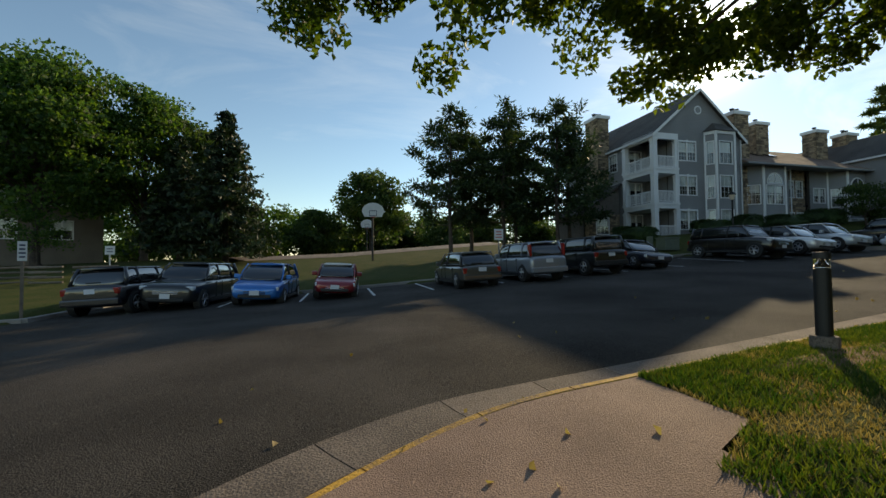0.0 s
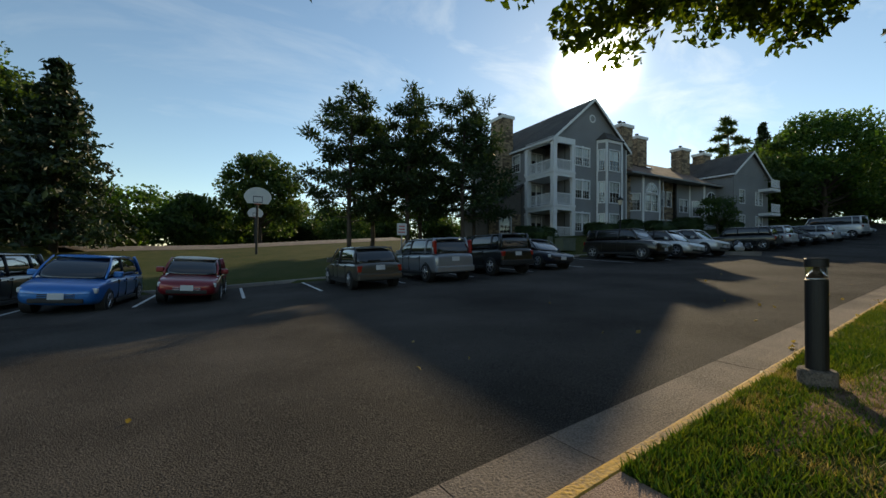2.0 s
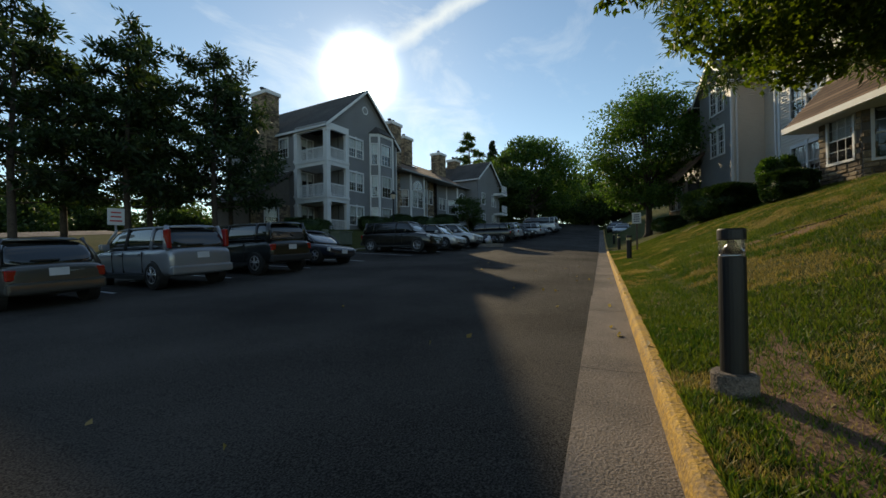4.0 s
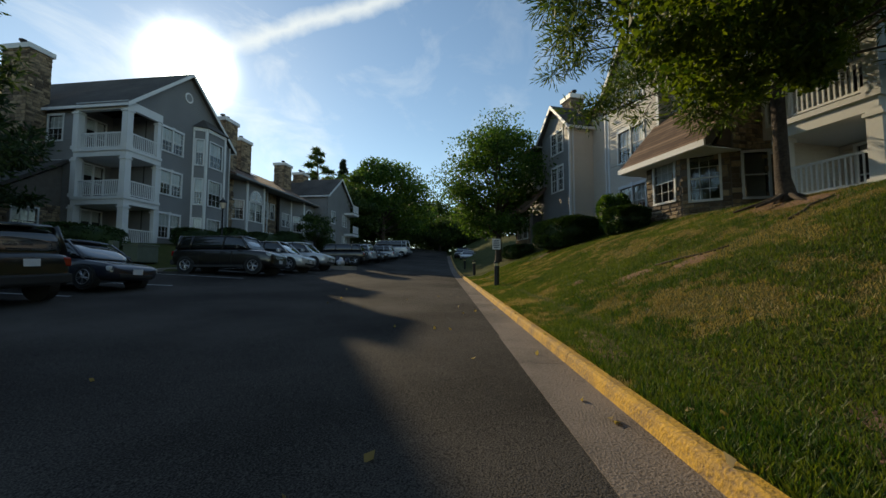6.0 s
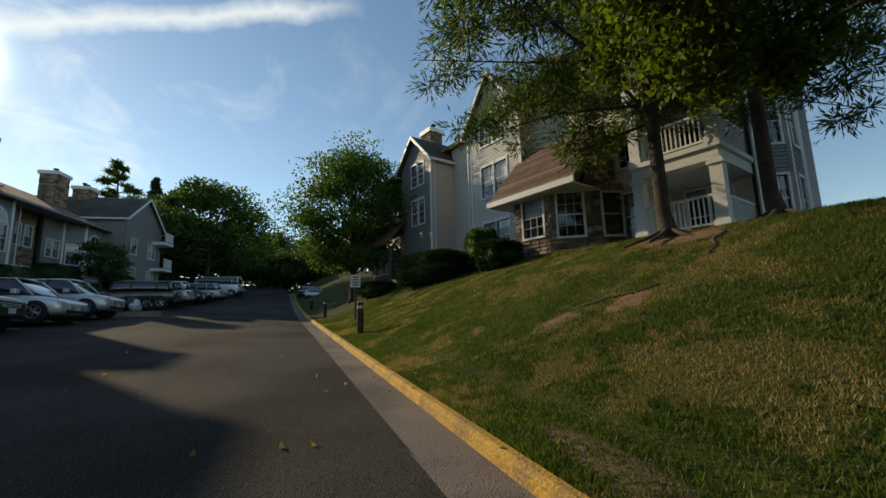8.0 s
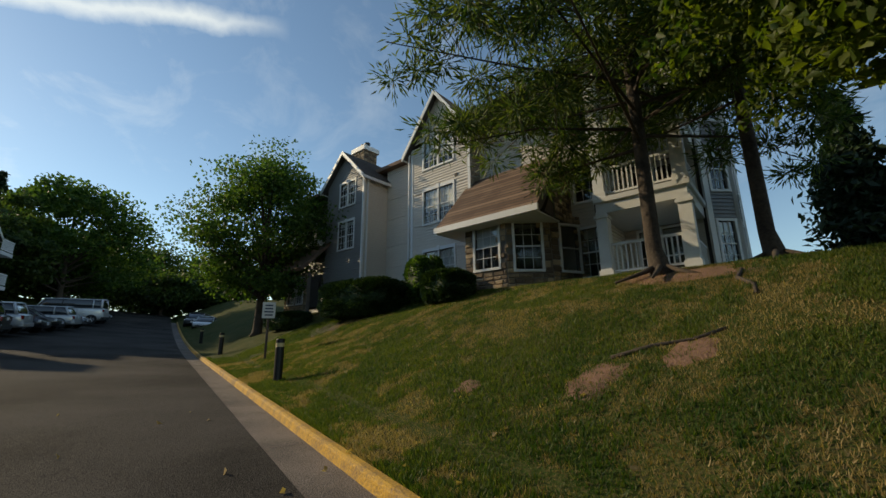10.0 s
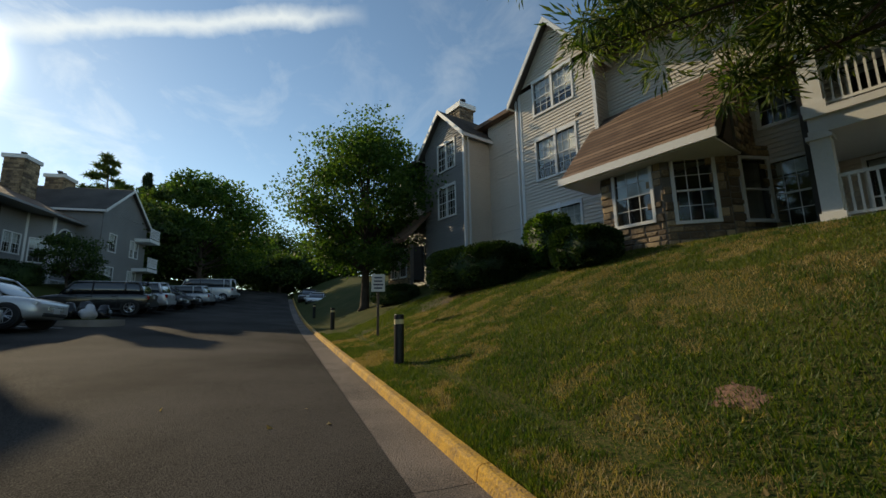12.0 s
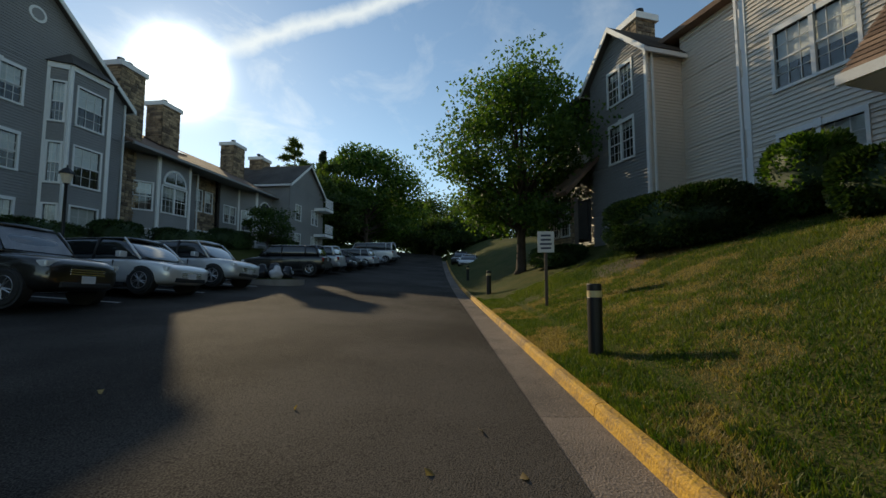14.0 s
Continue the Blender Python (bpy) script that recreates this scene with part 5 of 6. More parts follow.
def car(x, y, turn, L, W, Hh, color, label, nose=0.9, tail=0.3, hood=0.0, wheel=0.33, lift=0.0, boxy=0.0, lamps_front=True, roof=None, red_high=False, shade=None, name="car", bed=None):
    """A parked car, nose along +y. nose, tail: where windscreen and rear window meet the body, from the ends; lift: ground clearance."""
    t = thing(name, pose(x, y, (road_z(x, y)), -0.2, -math.degrees(math.atan(0.045)), turn), label, "car", "parked cars")
    w, h, belt = W / 2, L / 2, Hh * (0.60 if boxy < 0.5 else 0.62)
    hz = belt - 0.06 + hood
    zl = 0.2 + lift

    def ring(yy, hw, lo, sh, top):
        s = [(0.0, lo), (0.8, lo), (0.97, lo + 0.1), (1.0, (lo + sh) / 2), (0.985, sh - 0.06), (0.93, sh + (top - sh) * 0.5), (0.72, top), (0.0, top + 0.015)]
        right = [(hw * a, yy, b) for a, b in s]
        return right + [(-p[0], p[1], p[2]) for p in right[-2:0:-1]]

    hoody = h - nose
    st = [(-h, w * 0.74, zl + 0.2, belt * 0.80, belt * 0.86), (-h + 0.04, w * 0.88, zl + 0.1, belt * 0.88, belt * 0.95), (-h + 0.14, w * 0.95, zl + 0.04, belt * 0.93, belt), (-h + 0.7, w, zl, belt * 0.94, belt),
          (0, w, zl, belt * 0.94, belt), (hoody - 0.15, w, zl, belt * 0.93, belt), (hoody + 0.1, w * 0.99, zl, belt * 0.91, hz + 0.01), (h - 0.5, w * 0.97, zl, belt * 0.87, hz - 0.045), (h - 0.22, w * 0.93, zl + 0.02, belt * 0.82, hz - 0.10),
          (h - 0.07, w * 0.86, zl + 0.05, belt * 0.75, hz - 0.17), (h, w * 0.74, zl + 0.12, belt * 0.66, hz - 0.28)]
    body_mat = paint(label.split()[0] + "_car_paint", color, 0.35 if sum(color) > 0.2 else 0.2)
    ob = rounded(part("body", loft(st, ring), body_mat, t, smooth=True))
    # glasshouse and roof panel
    rake = 0.75 - 0.3 * boxy
    back = 0.42 - 0.28 * boxy
    g0, g1 = -h + tail, hoody + 0.12
    top = Hh - 0.05
    end = bed if bed else g0

    def cab(yy, hw, z0, z1, k):
        hw2 = hw * k
        return [(0, yy, z0), (hw, yy, z0), ((hw + hw2) / 2 + 0.01, yy, (z0 + z1) / 2), (hw2, yy, z1 - 0.02), (hw2 * 0.86, yy, z1), (0, yy, z1 + 0.015), (-hw2 * 0.86, yy, z1), (-hw2, yy, z1 - 0.02), (-(hw + hw2) / 2 - 0.01, yy, (z0 + z1) / 2), (-hw, yy, z0)]

    gw = w * 0.90
    glass_st = [(end, gw * 0.93, belt - 0.04, belt + 0.02, 0.95), (end + back * 0.5, gw * 0.97, belt - 0.04, belt + (top - belt) * 0.6, 0.88), (end + back, gw, belt - 0.04, top - 0.03, 0.82),
                (0.1, gw, belt - 0.04, top, 0.82), (g1 - rake, gw, belt - 0.04, top - 0.05, 0.82), (g1 - rake * 0.45, gw * 0.98, belt - 0.04, belt + (top - belt) * 0.48, 0.9), (g1, gw * 0.93, belt - 0.05, belt - 0.01, 0.95)]
    rounded(part("glasshouse", loft(glass_st, cab), CAR_GLASS, t, "tinted glass", True))
    roof_mat = roof or body_mat
    rw = gw * 0.82
    bm = loft([(end + back - 0.1, rw * 0.9, 0, 0, 0), (end + back + 0.12, rw, 0, 0, 0), (0.1, rw, 0, 0, 0), (g1 - rake - 0.12, rw, 0, 0, 0), (g1 - rake + 0.04, rw * 0.93, 0, 0, 0)],
              lambda yy, hw, a, b, c: [(-hw, yy, top - 0.03 - 0.03 * abs(yy - 0.1) / h), (-hw * 0.8, yy, top + 0.025 - 0.03 * abs(yy) / h), (0, yy, top + 0.045 - 0.03 * abs(yy) / h), (hw * 0.8, yy, top + 0.025 - 0.03 * abs(yy) / h), (hw, yy, top - 0.03 - 0.03 * abs(yy - 0.1) / h), (0, yy, top - 0.06)])
    part("roof", bm, roof_mat, t, smooth=True)
    for s in (1, -1):
        for ya, yb, wd in ((g1 - 0.05, g1 - rake, 0.03), (0.05, 0.05, 0.035), (end + 0.08, end + back + 0.02, 0.05 + 0.03 * boxy)) + (((end + back + 0.55, end + back + 0.6, 0.04),) if boxy > 0.3 else ()):
            bm = bmesh.new()
            tube(bm, [(s * gw * (0.955 if ya > 0.2 else 1.0), ya, belt - 0.03), (s * gw * 0.915, (ya + yb) / 2, (belt + top) / 2), (s * rw * 1.0, yb, top - 0.02)], [wd, wd, wd], 8)
            part("pillar", bm, PLASTIC if ya == 0.05 else body_mat, t, smooth=True)
        part("mirror", boxes((min(s * w * 0.93, s * (w + 0.16)), max(s * w * 0.93, s * (w + 0.16)), g1 - 0.55, g1 - 0.38, belt + 0.0, belt + 0.17), bevel=0.04), body_mat, t)
        part("sill_trim", boxes((min(s * (w - 0.05), s * (w + 0.012)), max(s * (w - 0.05), s * (w + 0.012)), -h + 1.2, h - 1.25, zl - 0.01, zl + 0.1), bevel=0.01), PLASTIC, t)
        for q in (g1 - 0.75, 0.02, -1.0):
            part("door_seam", boxes((min(s * (w - 0.03), s * (w + 0.004)), max(s * (w - 0.03), s * (w + 0.004)), q - 0.006, q + 0.006, zl + 0.15, belt - 0.08)), PLASTIC, t)
        for q in (0.08, -0.92):
            part("door_handle", boxes((min(s * (w - 0.02), s * (w + 0.03)), max(s * (w - 0.02), s * (w + 0.03)), q, q + 0.18, belt - 0.17, belt - 0.13), bevel=0.01), body_mat, t)
        part("headlight", boxes((min(s * w * 0.50, s * w * 0.90), max(s * w * 0.50, s * w * 0.90), h - 0.42, h - 0.075, hz - 0.32, hz - 0.175), bevel=0.045), LIGHT_LENS, t, "clear headlight")
        zr = (belt - 0.02, top - 0.1) if red_high else (belt * 0.94 - 0.26, belt * 0.94 - 0.04)
        part("taillight", boxes((min(s * w * (0.8 if red_high else 0.7), s * w * 0.9), max(s * w * (0.8 if red_high else 0.7), s * w * 0.9), -h + 0.02 + (0.1 if red_high else 0), -h + 0.24 + (0.1 if red_high else 0), *zr), bevel=0.03), RED_LENS, t, "red taillight")
    part("front_bumper", boxes((-w * 0.62, w * 0.62, h - 0.12, h + 0.015, zl + 0.1, zl + 0.22), bevel=0.03), PLASTIC, t)
    part("grille", boxes(*[(-w * 0.42, w * 0.42, h - 0.15, h + 0.006, hz - 0.46 + k * 0.05, hz - 0.432 + k * 0.05) for k in range(3)], bevel=0.006), CHROME if boxy or nose < 0.8 else PLASTIC, t)
    part("rear_bumper", boxes((-w * 0.9, w * 0.9, -h - 0.03, -h + 0.2, zl + 0.1, zl + 0.33), bevel=0.05), body_mat if boxy < 0.8 else PLASTIC, t)
    part("number_plate", boxes((-0.16, 0.16, h + 0.015, h + 0.028, zl + 0.2, zl + 0.36)), PLATE, t)
    part("number_plate", boxes((-0.16, 0.16, -h - 0.0, -h + 0.06, belt * 0.72, belt * 0.72 + 0.16)), PLATE, t)
    part("rear_wiper", boxes((-0.35, 0.1, -h + tail - 0.01, -h + tail + 0.03, belt + 0.06, belt + 0.09)), PLASTIC, t)
    if shade:
        bm = bmesh.new()
        a = [bm.verts.new(q) for q in ((-gw * 0.85, g1 - 0.02, belt + 0.06), (gw * 0.85, g1 - 0.02, belt + 0.06), (gw * 0.74, g1 - rake + 0.02, top - 0.06), (-gw * 0.74, g1 - rake + 0.02, top - 0.06))]
        bm.faces.new(a)
        bmesh.ops.solidify(bm, geom=bm.faces[:], thickness=-0.03)
        part("sunshade", bm, shade, t, "silver sunshade in the windscreen")
    for sx in (1, -1):
        for yy in (h - 0.78 - 0.05 * boxy, -h + 0.8):
            wh = new("wheel")
            wh.parent = t
            wh.matrix_local = pose(sx * (w - 0.10), yy, wheel, 0, 90 * sx, 0)
            bm = bmesh.new()
            lathe(bm, [(wheel * 0.6, -0.11), (wheel * 0.93, -0.11), (wheel, -0.07), (wheel, 0.08), (wheel * 0.93, 0.112), (wheel * 0.66, 0.115), (wheel * 0.64, 0.09)], 28)
            part("tyre", bm, RUBBER, wh, smooth=False)
            bm = bmesh.new()
            lathe(bm, [(0.05, 0.10), (0.06, 0.118), (0.0, 0.12)], 12)
            for k in range(10):
                a = 2 * math.pi * (k // 2) / 5 + (0.16 if k % 2 else -0.16)
                tube(bm, [(0.03 * math.cos(a), 0.03 * math.sin(a), 0.112), (wheel * 0.6 * math.cos(a), wheel * 0.6 * math.sin(a), 0.106)], [0.02, 0.014], 5)
            tube(bm, [(wheel * 0.64 * math.cos(k * math.pi / 12), wheel * 0.64 * math.sin(k * math.pi / 12), 0.106) for k in range(25)], [0.014] * 25, 5)
            part("rim", bm, RIM, wh)
            bm = bmesh.new()
            lathe(bm, [(wheel * 1.12, -0.13), (wheel * 1.12, 0.085), (0.0, 0.087)], 24)
            part("wheel_arch", bm, PLASTIC, wh)
    return t


N, S = 0, 180   # nose away from the road, or towards it
car(-7.75, 17.9, -7, 4.8, 1.95, 1.66, (0.012, 0.012, 0.016), "black luxury SUV with grey lower trim", 1.25, 0.35, 0.05, 0.37, 0.05, 0.5)
car(-5.75, 18.1, S - 6, 4.8, 1.93, 1.72, (0.014, 0.015, 0.017), "dark grey SUV with chrome double grille", 1.2, 0.35, 0.05, 0.37, 0.05, 0.5)
car(-2.95, 17.6, S - 4, 4.4, 1.77, 1.55, (0.02, 0.16, 0.50), "bright blue electric hatchback, nose out", 0.85, 0.3, 0.0, 0.31)
car(-0.25, 17.75, S - 3, 3.7, 1.68, 1.41, (0.22, 0.012, 0.02), "dark red small hatchback with white roof", 0.85, 0.25, 0.0, 0.30, 0, 0.6, roof=WHITE)
car(5.25, 17.0, 2, 4.45, 1.75, 1.47, (0.07, 0.068, 0.062), "grey-brown compact hatchback, tail to the road", 1.0, 0.25, 0.0, 0.31)
car(8.25, 17.1, 1, 4.55, 1.82, 1.68, (0.26, 0.28, 0.32), "silver blue crossover with tall red taillights", 1.0, 0.15, 0.03, 0.34, 0.04, 0.55, red_high=True)
car(11.4, 17.4, 1, 4.7, 1.83, 1.75, (0.012, 0.014, 0.014), "old dark boxy SUV with roof rails", 1.2, 0.15, 0.05, 0.36, 0.08, 1.0)
car(14.5, 17.9, S, 4.5, 1.75, 1.43, (0.02, 0.024, 0.04), "dark blue sedan parked nose out", 1.05, 0.75, 0.0, 0.31)
car(21.8, 17.9, S + 4, 4.85, 1.9, 1.8, (0.012, 0.010, 0.009), "black SUV with a silver windscreen sunshade", 1.25, 0.2, 0.06, 0.37, 0.08, 1.0, shade=METAL)
car(24.9, 17.8, S + 2, 4.75, 1.92, 1.62, (0.66, 0.67, 0.69), "white electric crossover with dark glass roof", 1.0, 0.3, 0.0, 0.35, 0.0, 0.2, roof=CAR_GLASS)
car(27.8, 17.8, S + 2, 4.66, 1.87, 1.66, (0.55, 0.57, 0.60), "silver white crossover with wide dark grille", 1.1, 0.3, 0.05, 0.36, 0.03, 0.4)
car(36.2, 18.4, 8, 4.7, 1.85, 1.72, (0.012, 0.013, 0.015), "black SUV, tail towards the road", 1.1, 0.25, 0.03, 0.36, 0.05, 0.6)
car(39.2, 18.6, 4, 4.7, 1.85, 1.7, (0.6, 0.62, 0.66), "white SUV parked behind a black one", 1.1, 0.25, 0.03, 0.35, 0.05, 0.6)
car(42.0, 18.6, S, 4.6, 1.8, 1.45, (0.02, 0.024, 0.035), "dark blue sedan in the row", 1.1, 0.7)
car(45.0, 18.8, S, 4.6, 1.8, 1.45, (0.03, 0.03, 0.032), "dark grey sedan in the row", 1.1, 0.7)
car(48.0, 18.8, 0, 4.6, 1.82, 1.6, (0.5, 0.52, 0.55), "silver crossover in the row", 1.0, 0.3, 0, 0.34, 0, 0.4)
car(51.0, 19.0, S, 4.5, 1.8, 1.5, (0.3, 0.34, 0.42), "pale blue sedan in the row", 1.1, 0.7)
car(55.0, 19.3, 0, 5.6, 2.0, 2.15, (0.66, 0.67, 0.68), "white delivery van with high roof", 1.2, 0.1, 0.1, 0.36, 0.05, 1.0, name="van")
car(59.0, 19.3, S, 4.5, 1.8, 1.5, (0.5, 0.52, 0.54), "pale sedan past the white van", 1.1, 0.7)
car(58.5, 8.9, 82, 4.8, 1.85, 1.45, (0.62, 0.63, 0.65), "white sedan across the end of the road", 1.1, 0.7)
car(62.0, 10.0, 82, 4.7, 1.85, 1.6, (0.03, 0.03, 0.035), "dark car behind a white sedan", 1.1, 0.4)

# planted island in the lot, with rubbish bags on it
iz = road_z(31.2, 16.6)
IS = thing("parking_island", pose(31.2, 17.6, iz), "grassy island with a rounded concrete kerb", "island")
bm, gm = bmesh.new(), bmesh.new()
out = [(1.15 * math.cos(a), -1.4 + 1.15 * math.sin(a)) for a in [math.pi + math.pi * k / 14 for k in range(15)]] + [(1.15, 3.4), (-1.15, 3.4)]
for target, k, z0, z1 in ((bm, 1.0, -0.15, 0.15), (gm, 0.86, -0.1, 0.19)):
    lo = [target.verts.new((a * k, b * k, z0)) for a, b in out]
    hi = [target.verts.new((a * k, b * k, z1)) for a, b in out]
    target.faces.new(hi)
    for i in range(len(out)):
        j = (i + 1) % len(out)
        target.faces.new((lo[i], lo[j], hi[j], hi[i]))
part("kerb", bm, KERB_GREY, IS)
part("planting", gm, GRASS, IS)
rnd = random.Random(5)
for k, (dx, dy, r, mt, lb) in enumerate(((-0.5, -1.6, 0.28, SACK_WHITE, "white knotted rubbish bag on the island"), (0.1, -1.2, 0.36, SACK_BLACK, "black rubbish bag on the island"), (-0.1, -1.9, 0.28, SACK_BLACK, "black rubbish bag on the island"), (-0.6, -1.0, 0.32, SACK_BLACK, "black rubbish bag on the island"))):
    bm = bmesh.new()
    bmesh.ops.create_icosphere(bm, subdivisions=3, radius=r)
    for v in bm.verts:
        v.co *= 1 + 0.25 * noise.noise(v.co * 5 + Vector((k * 7, 0, 0)))
        v.co.z = v.co.z * 0.9 + r * 0.8 + (0.12 if v.co.z > r * 0.85 else 0)
    ob = part("rubbish_bag", bm, mt, smooth=True)
    ob.location = (31.2 + dx, 17.6 + dy, iz + 0.16)
    tagged(ob, lb, "bag")

# ---- kerbs, gutter and walk, laid in lengths ----
def strip(name, parent, mat, x0, x1, n, section, offset=0.0):
    """A kerb length: section points (across, up) swept along the kerb line."""
    verts, faces, k = [], [], len(section)
    for i in range(n + 1):
        x = x0 + (x1 - x0) * i / n
        d = Vector((1, (kerb_y(x + 0.05) - kerb_y(x - 0.05)) / 0.1, 0)).normalized()
        nn = Vector((-d.y, d.x, 0))
        low = 0.10 * (1 - ease((x + 0.2) / 2.2))
        for a, u in section:
            u = u - low if u > 0.05 else u
            p = Vector((x, kerb_y(x), road_z(x, kerb_y(x)))) + nn * a
            verts.append((p.x, p.y, p.z + u))
    for i in range(n):
        for j in range(k - 1):
            a = i * k + j
            faces.append((a, a + k, a + k + 1, a + 1))
    faces += [tuple(range(k)), tuple(range(n * k + k - 1, n * k - 1, -1))]
    return raw(name, verts, faces, mat, parent)


KERB = thing("kerb", I4, "yellow-painted concrete kerb, worn and chipped", "kerb", kind="structure")
GUT = thing("gutter", I4, "concrete gutter with joints beside the kerb", "gutter", kind="structure")
x, rnd = -5.0, random.Random(8)
while x < 66:
    L = 3.05 if x > 2 else 1.0
    flat = 0.13
    strip("kerb_stone", KERB, YELLOW if x > -2 else KERB_GREY, x + 0.006, x + L - 0.006, 6, [(-0.125, -0.15), (-0.125, flat - 0.008), (-0.112, flat + 0.003), (-0.04, flat + 0.002), (-0.012, flat - 0.012), (0.0, flat - 0.035), (0.02, 0.0), (0.02, -0.15)])
    strip("gutter_slab", GUT, CONCRETE, x + 0.005, x + L - 0.005, 6, [(0.02, -0.15), (0.02, 0.003), (0.3, 0.0), (0.575, 0.012), (0.575, -0.15)])
    x += L
FARK = thing("far_kerb", I4, "grey concrete kerb along the parking bays", "kerb", kind="structure")
x = -9.5
while x < 66:
    z = road_z(x + 1.5, far_y(x + 1.5))
    y = far_y(x + 1.5)
    bm = boxes((0.005, 2.995, 0, 0.18, -0.3, 0.14), bevel=0.02)
    ob = part("kerb_stone", bm, KERB_GREY, FARK)
    ob.matrix_local = pose(x, y, road_z(x, y), 0, -math.degrees(math.atan2(road_z(x + 3, y) - road_z(x, y), 3)), 0)
    x += 3
for k in range(8):
    ob = part("kerb_stone", boxes((0.005, 2.995, 0, 0.18, -0.3, 0.14), bevel=0.02), KERB_GREY, FARK)
    ob.matrix_local = pose(-12.6 - 3 * k, 15.2, road_z(-12.6 - 3 * k, 15.2), 0, -2.2, 0)
ob = part("kerb_stone", boxes((0.0, 5.3, 0, 0.18, -0.3, 0.14), bevel=0.02), KERB_GREY, FARK)
ob.matrix_local = pose(-9.5, 15.2, road_z(-9.5, 16), 0, 0, 90)

# corner walk of exposed aggregate
wv, wf, nx, ny = [], [], 26, 18
for i in range(nx + 1):
    x = -2.2 + 5.0 * i / nx
    y1 = kerb_y(x) - 0.125
    y0 = -6.0 if x < 2.05 else min(1.95 + (x - 2.05) * 0.45, y1 - 0.01)
    for j in range(ny + 1):
        y = y0 + (y1 - y0) * j / ny
        wv.append((x, y, road_z(x, kerb_y(x)) + 0.035 + 0.09 * ease((x + 0.2) / 2.2)))
for i in range(nx):
    for j in range(ny):
        a = i * (ny + 1) + j
        wf.append((a, a + ny + 1, a + ny + 2, a + 1))
tagged(raw("pavement", wv, wf, SIDEWALK, smooth=True), "pinkish exposed-aggregate concrete walk at the kerb", "pavement", kind="structure")

# bay lines on the asphalt
LINES = thing("bay_markings", I4, "faded white parking bay lines", "marking", kind="structure")
for x in (-7.2, -4.4, -1.6, 1.2, 3.6, 6.7, 9.8, 13.0, 16.2, 20.0, 23.3, 26.3, 29.3):
    n = 8
    v = [(x + dx, 16.0 + 4.2 * k / n, road_z(x + dx, 16.0 + 4.2 * k / n) + 0.006) for k in range(n + 1) for dx in (-0.05, 0.05)]
    raw("line", v, [(2 * k, 2 * k + 1, 2 * k + 3, 2 * k + 2) for k in range(n)], SIGN_WHITE, LINES)

# ---- grass blades, fallen leaves, roots ----
def blades(name, n, x0, x1, d0, d1, seed, mat, size, label, test):
    rs = np.random.RandomState(seed)
    pts = []
    while len(pts) < n:
        x, d = rs.uniform(x0, x1), d0 + (d1 - d0) * rs.uniform() ** 1.5
        y = kerb_y(x) - d
        if in_walk(x, y) or not test(noise.noise((x * 0.45, y * 0.45, 3.0)) + 0.6 * noise.noise((x * 1.7, y * 1.7, 1.0)) + 0.45 * noise.noise((x * 5.2, y * 5.2, 7.0)) + rs.uniform(-0.14, 0.14)):
            continue
        pts.append((x, y, land_z(x, y) - 0.01))
    c = np.array(pts)
    h = size * rs.uniform(0.5, 1.4, (n, 1))
    a = rs.uniform(0, 6.28, n)
    side = np.stack([np.cos(a), np.sin(a), 0 * a], 1) * h * 0.12
    tip = c + np.concatenate([rs.normal(size=(n, 2)) * 0.45 * h, h], 1)
    co = np.stack([c - side, c + side, tip], 1)
    me = bpy.data.meshes.new(name)
    me.vertices.add(3 * n)
    me.vertices.foreach_set("co", co.ravel())
    me.loops.add(3 * n)
    me.loops.foreach_set("vertex_index", np.arange(3 * n, dtype=np.int32))
    me.polygons.add(n)
    me.polygons.foreach_set("loop_start", np.arange(0, 3 * n, 3, dtype=np.int32))
    me.update(calc_edges=True)
    tagged(link_mesh(name, me, mat), label, "grass", kind="stuff")


blades("grass", 420000, 2.0, 30, 0.13, 9, 201, BLADE, 0.058, "short green lawn grass on the bank", lambda v: v < 0.16)
blades("dry_grass", 170000, 2.0, 26, 0.13, 9, 202, DRY, 0.045, "dry straw-coloured grass in worn patches", lambda v: v > 0.08)

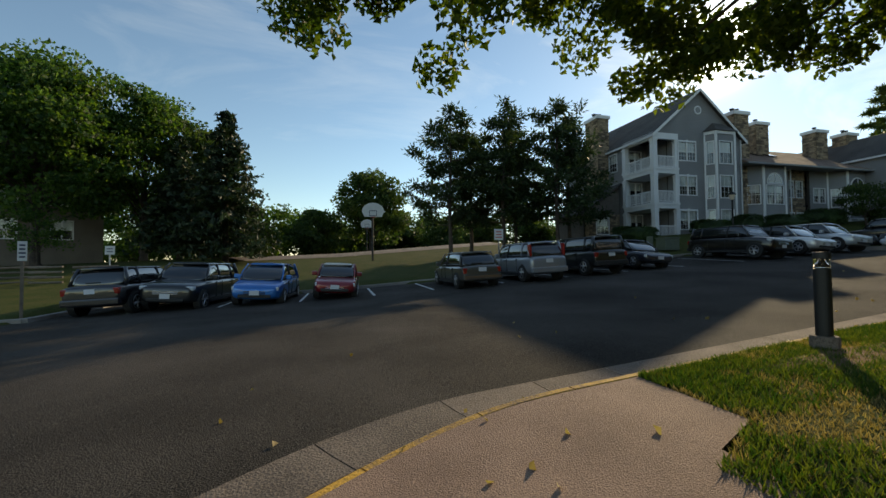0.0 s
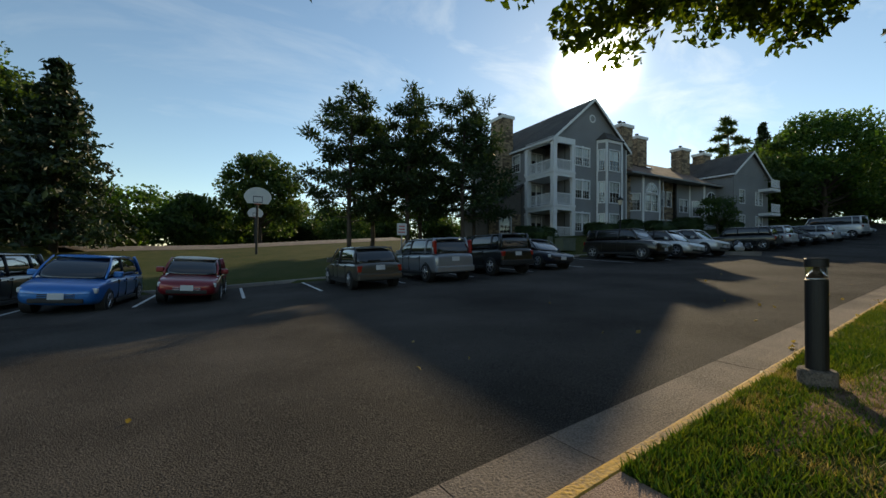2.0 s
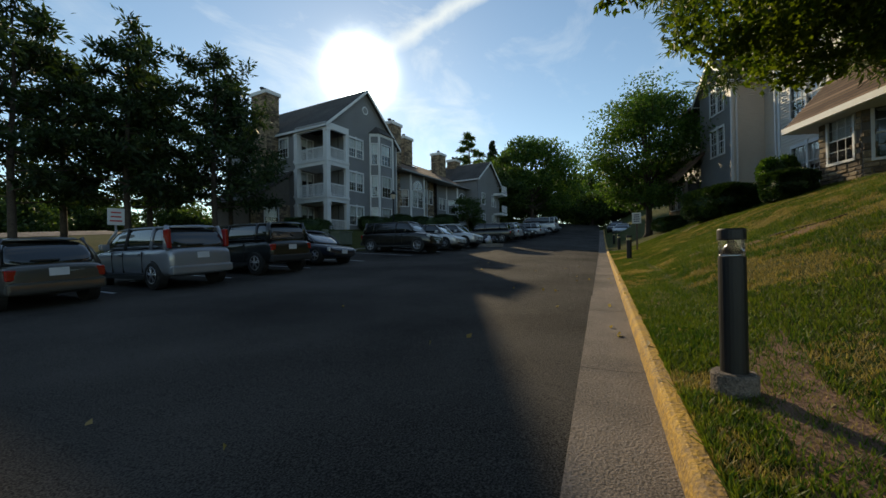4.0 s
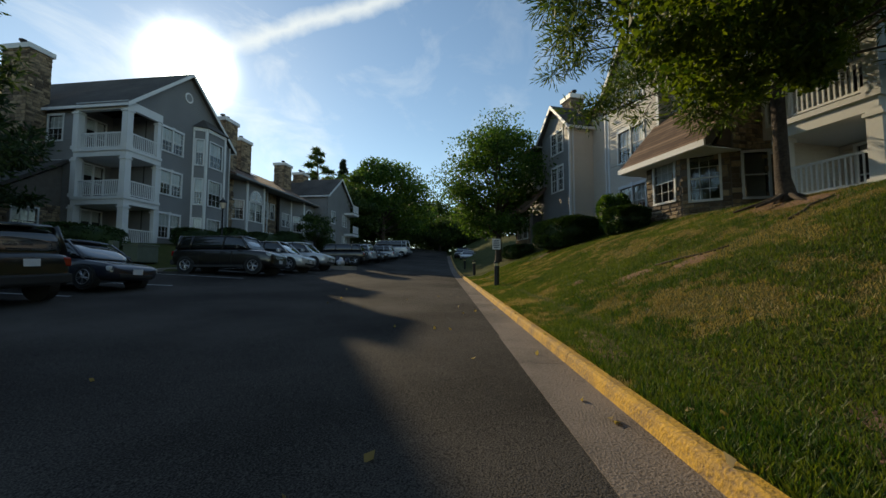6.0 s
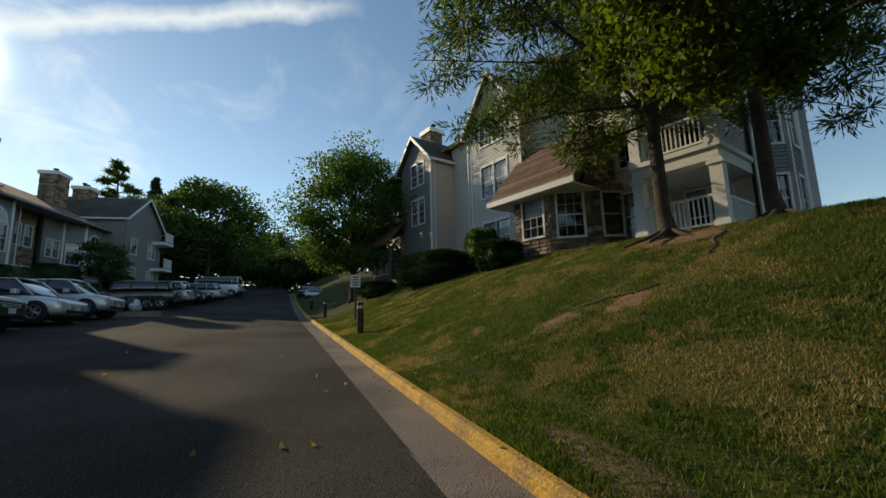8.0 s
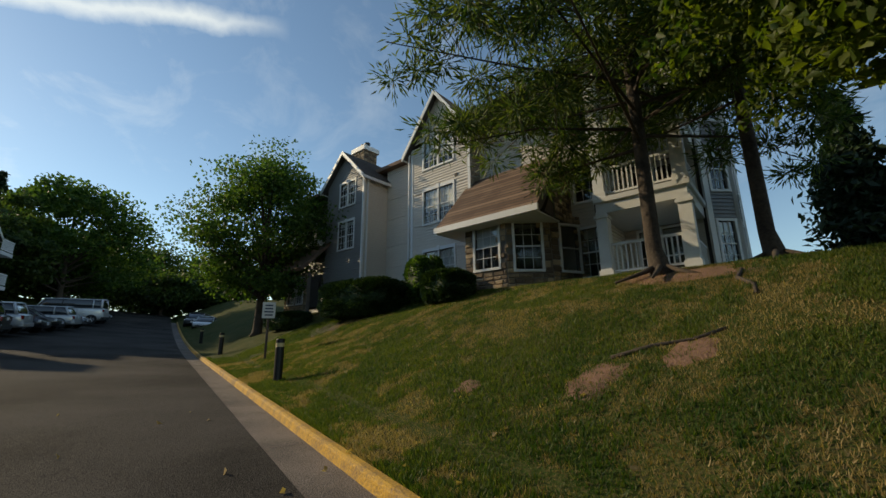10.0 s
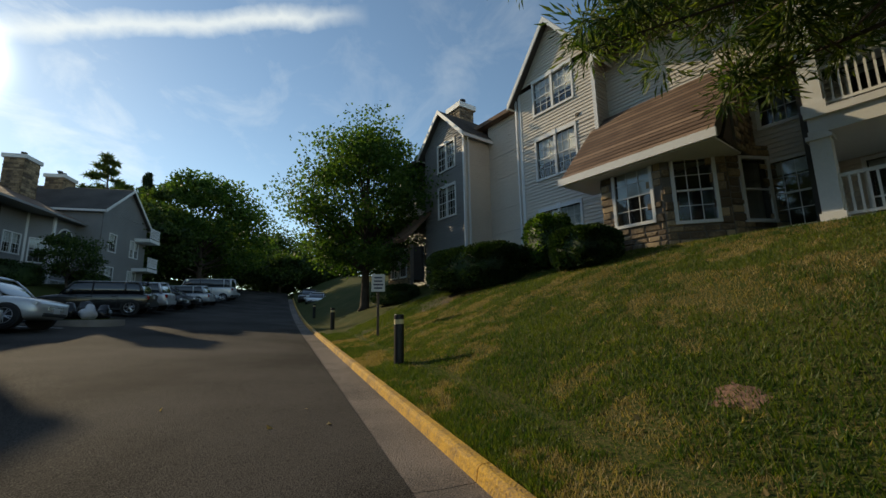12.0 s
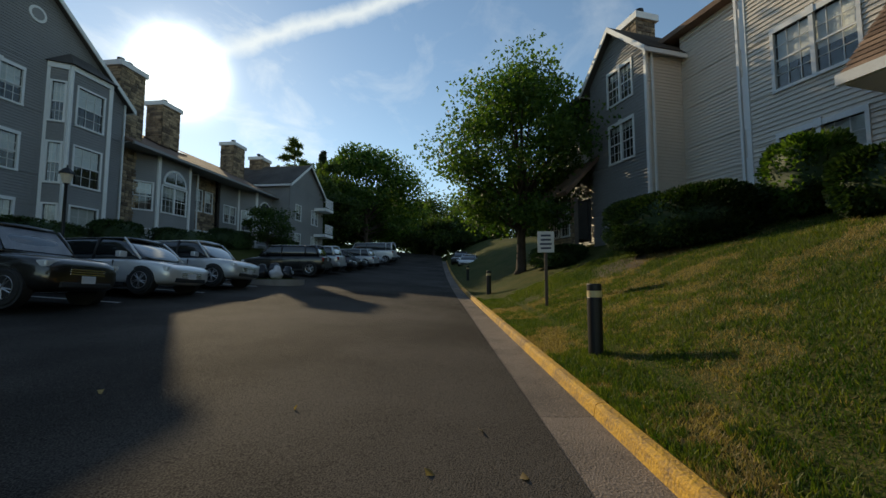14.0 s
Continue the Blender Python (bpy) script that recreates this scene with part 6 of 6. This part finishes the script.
rnd = random.Random(77)
fl = thing("fallen_leaves", I4, "scattered dry leaves on road and lawn", "leaves", kind="stuff")
pts = []
for k in range(150):
    x = rnd.uniform(-3, 18)
    y = kerb_y(x) + rnd.uniform(-2.5, 5 if rnd.random() < 0.4 else 0.4)
    pts.append((x, y, road_z(x, kerb_y(x)) + 0.05 + 0.09 * ease((x + 0.2) / 2.2) if in_walk(x, y) else land_z(x, y) + 0.02))
leaf_mesh("dry_leaf", pts, 78, 0.08, DRY, fl)
for k, (pts, r) in enumerate((([(13.2, 1.9), (12.9, 1.5), (12.5, 1.25), (12.3, 0.9)], 0.03), ([(13.2, -1.6), (13.0, -1.0), (12.6, -0.6), (12.4, -0.2)], 0.04))):
    bm = bmesh.new()
    tube(bm, [(x, y, land_z(x, y) + 0.015) for x, y in pts], [r * (1 - 0.12 * i) for i in range(len(pts))], 7)
    tagged(part("tree_root", bm, BARK, smooth=True), "bare tree root surfacing on the bank", "root")


def patch(cx, cy, rx, ry, seed, mat, label, name):
    """A bare patch with a ragged rim, lying on the bank."""
    v = [(cx, cy, land_z(cx, cy) + 0.02)]
    f, n = [], 28
    for ringk in (0.5, 1.0):
        for k in range(n):
            a = 2 * math.pi * k / n
            r = ringk * (1 + 0.45 * noise.noise((math.cos(a) * 1.7 + seed, math.sin(a) * 1.7, ringk)) + 0.3 * noise.noise((math.cos(a) * 5 + seed, math.sin(a) * 5, ringk)))
            x, y = cx + rx * r * math.cos(a), cy + ry * r * math.sin(a)
            v.append((x, y, land_z(x, y) + (0.02 if ringk < 1 else -0.025)))
    for k in range(n):
        j = (k + 1) % n
        f += [(0, 1 + k, 1 + j), (1 + k, 1 + n + k, 1 + n + j, 1 + j)]
    tagged(raw(name, v, f, mat, smooth=True), label, "soil", kind="structure")


patch(13.0, 2.4, 0.4, 0.6, 3, SOIL, "bare reddish soil worn through the lawn", "bare_patch")
patch(5.6, 3.1, 2.2, 0.45, 5, SOIL, "bare brown soil along the kerb", "bare_patch")
patch(14.3, -1.6, 1.6, 0.9, 7, SOIL, "bare soil and needles round the pines", "bare_patch")
patch(9.5, 4.0, 1.8, 0.3, 9, SOIL, "bare brown soil along the kerb", "bare_patch")
patch(12.4, 1.5, 0.35, 0.55, 13, SOIL, "bare reddish soil worn through the lawn", "bare_patch")
patch(14.6, 3.2, 0.3, 0.25, 15, SOIL, "small bare spot in the lawn", "bare_patch")
x, y, z = on_bank(25.4, -7.0)
patch(x, y, 1.6, 1.0, 11, BROWN_POST, "brown mulch under the hedge", "mulch_bed")
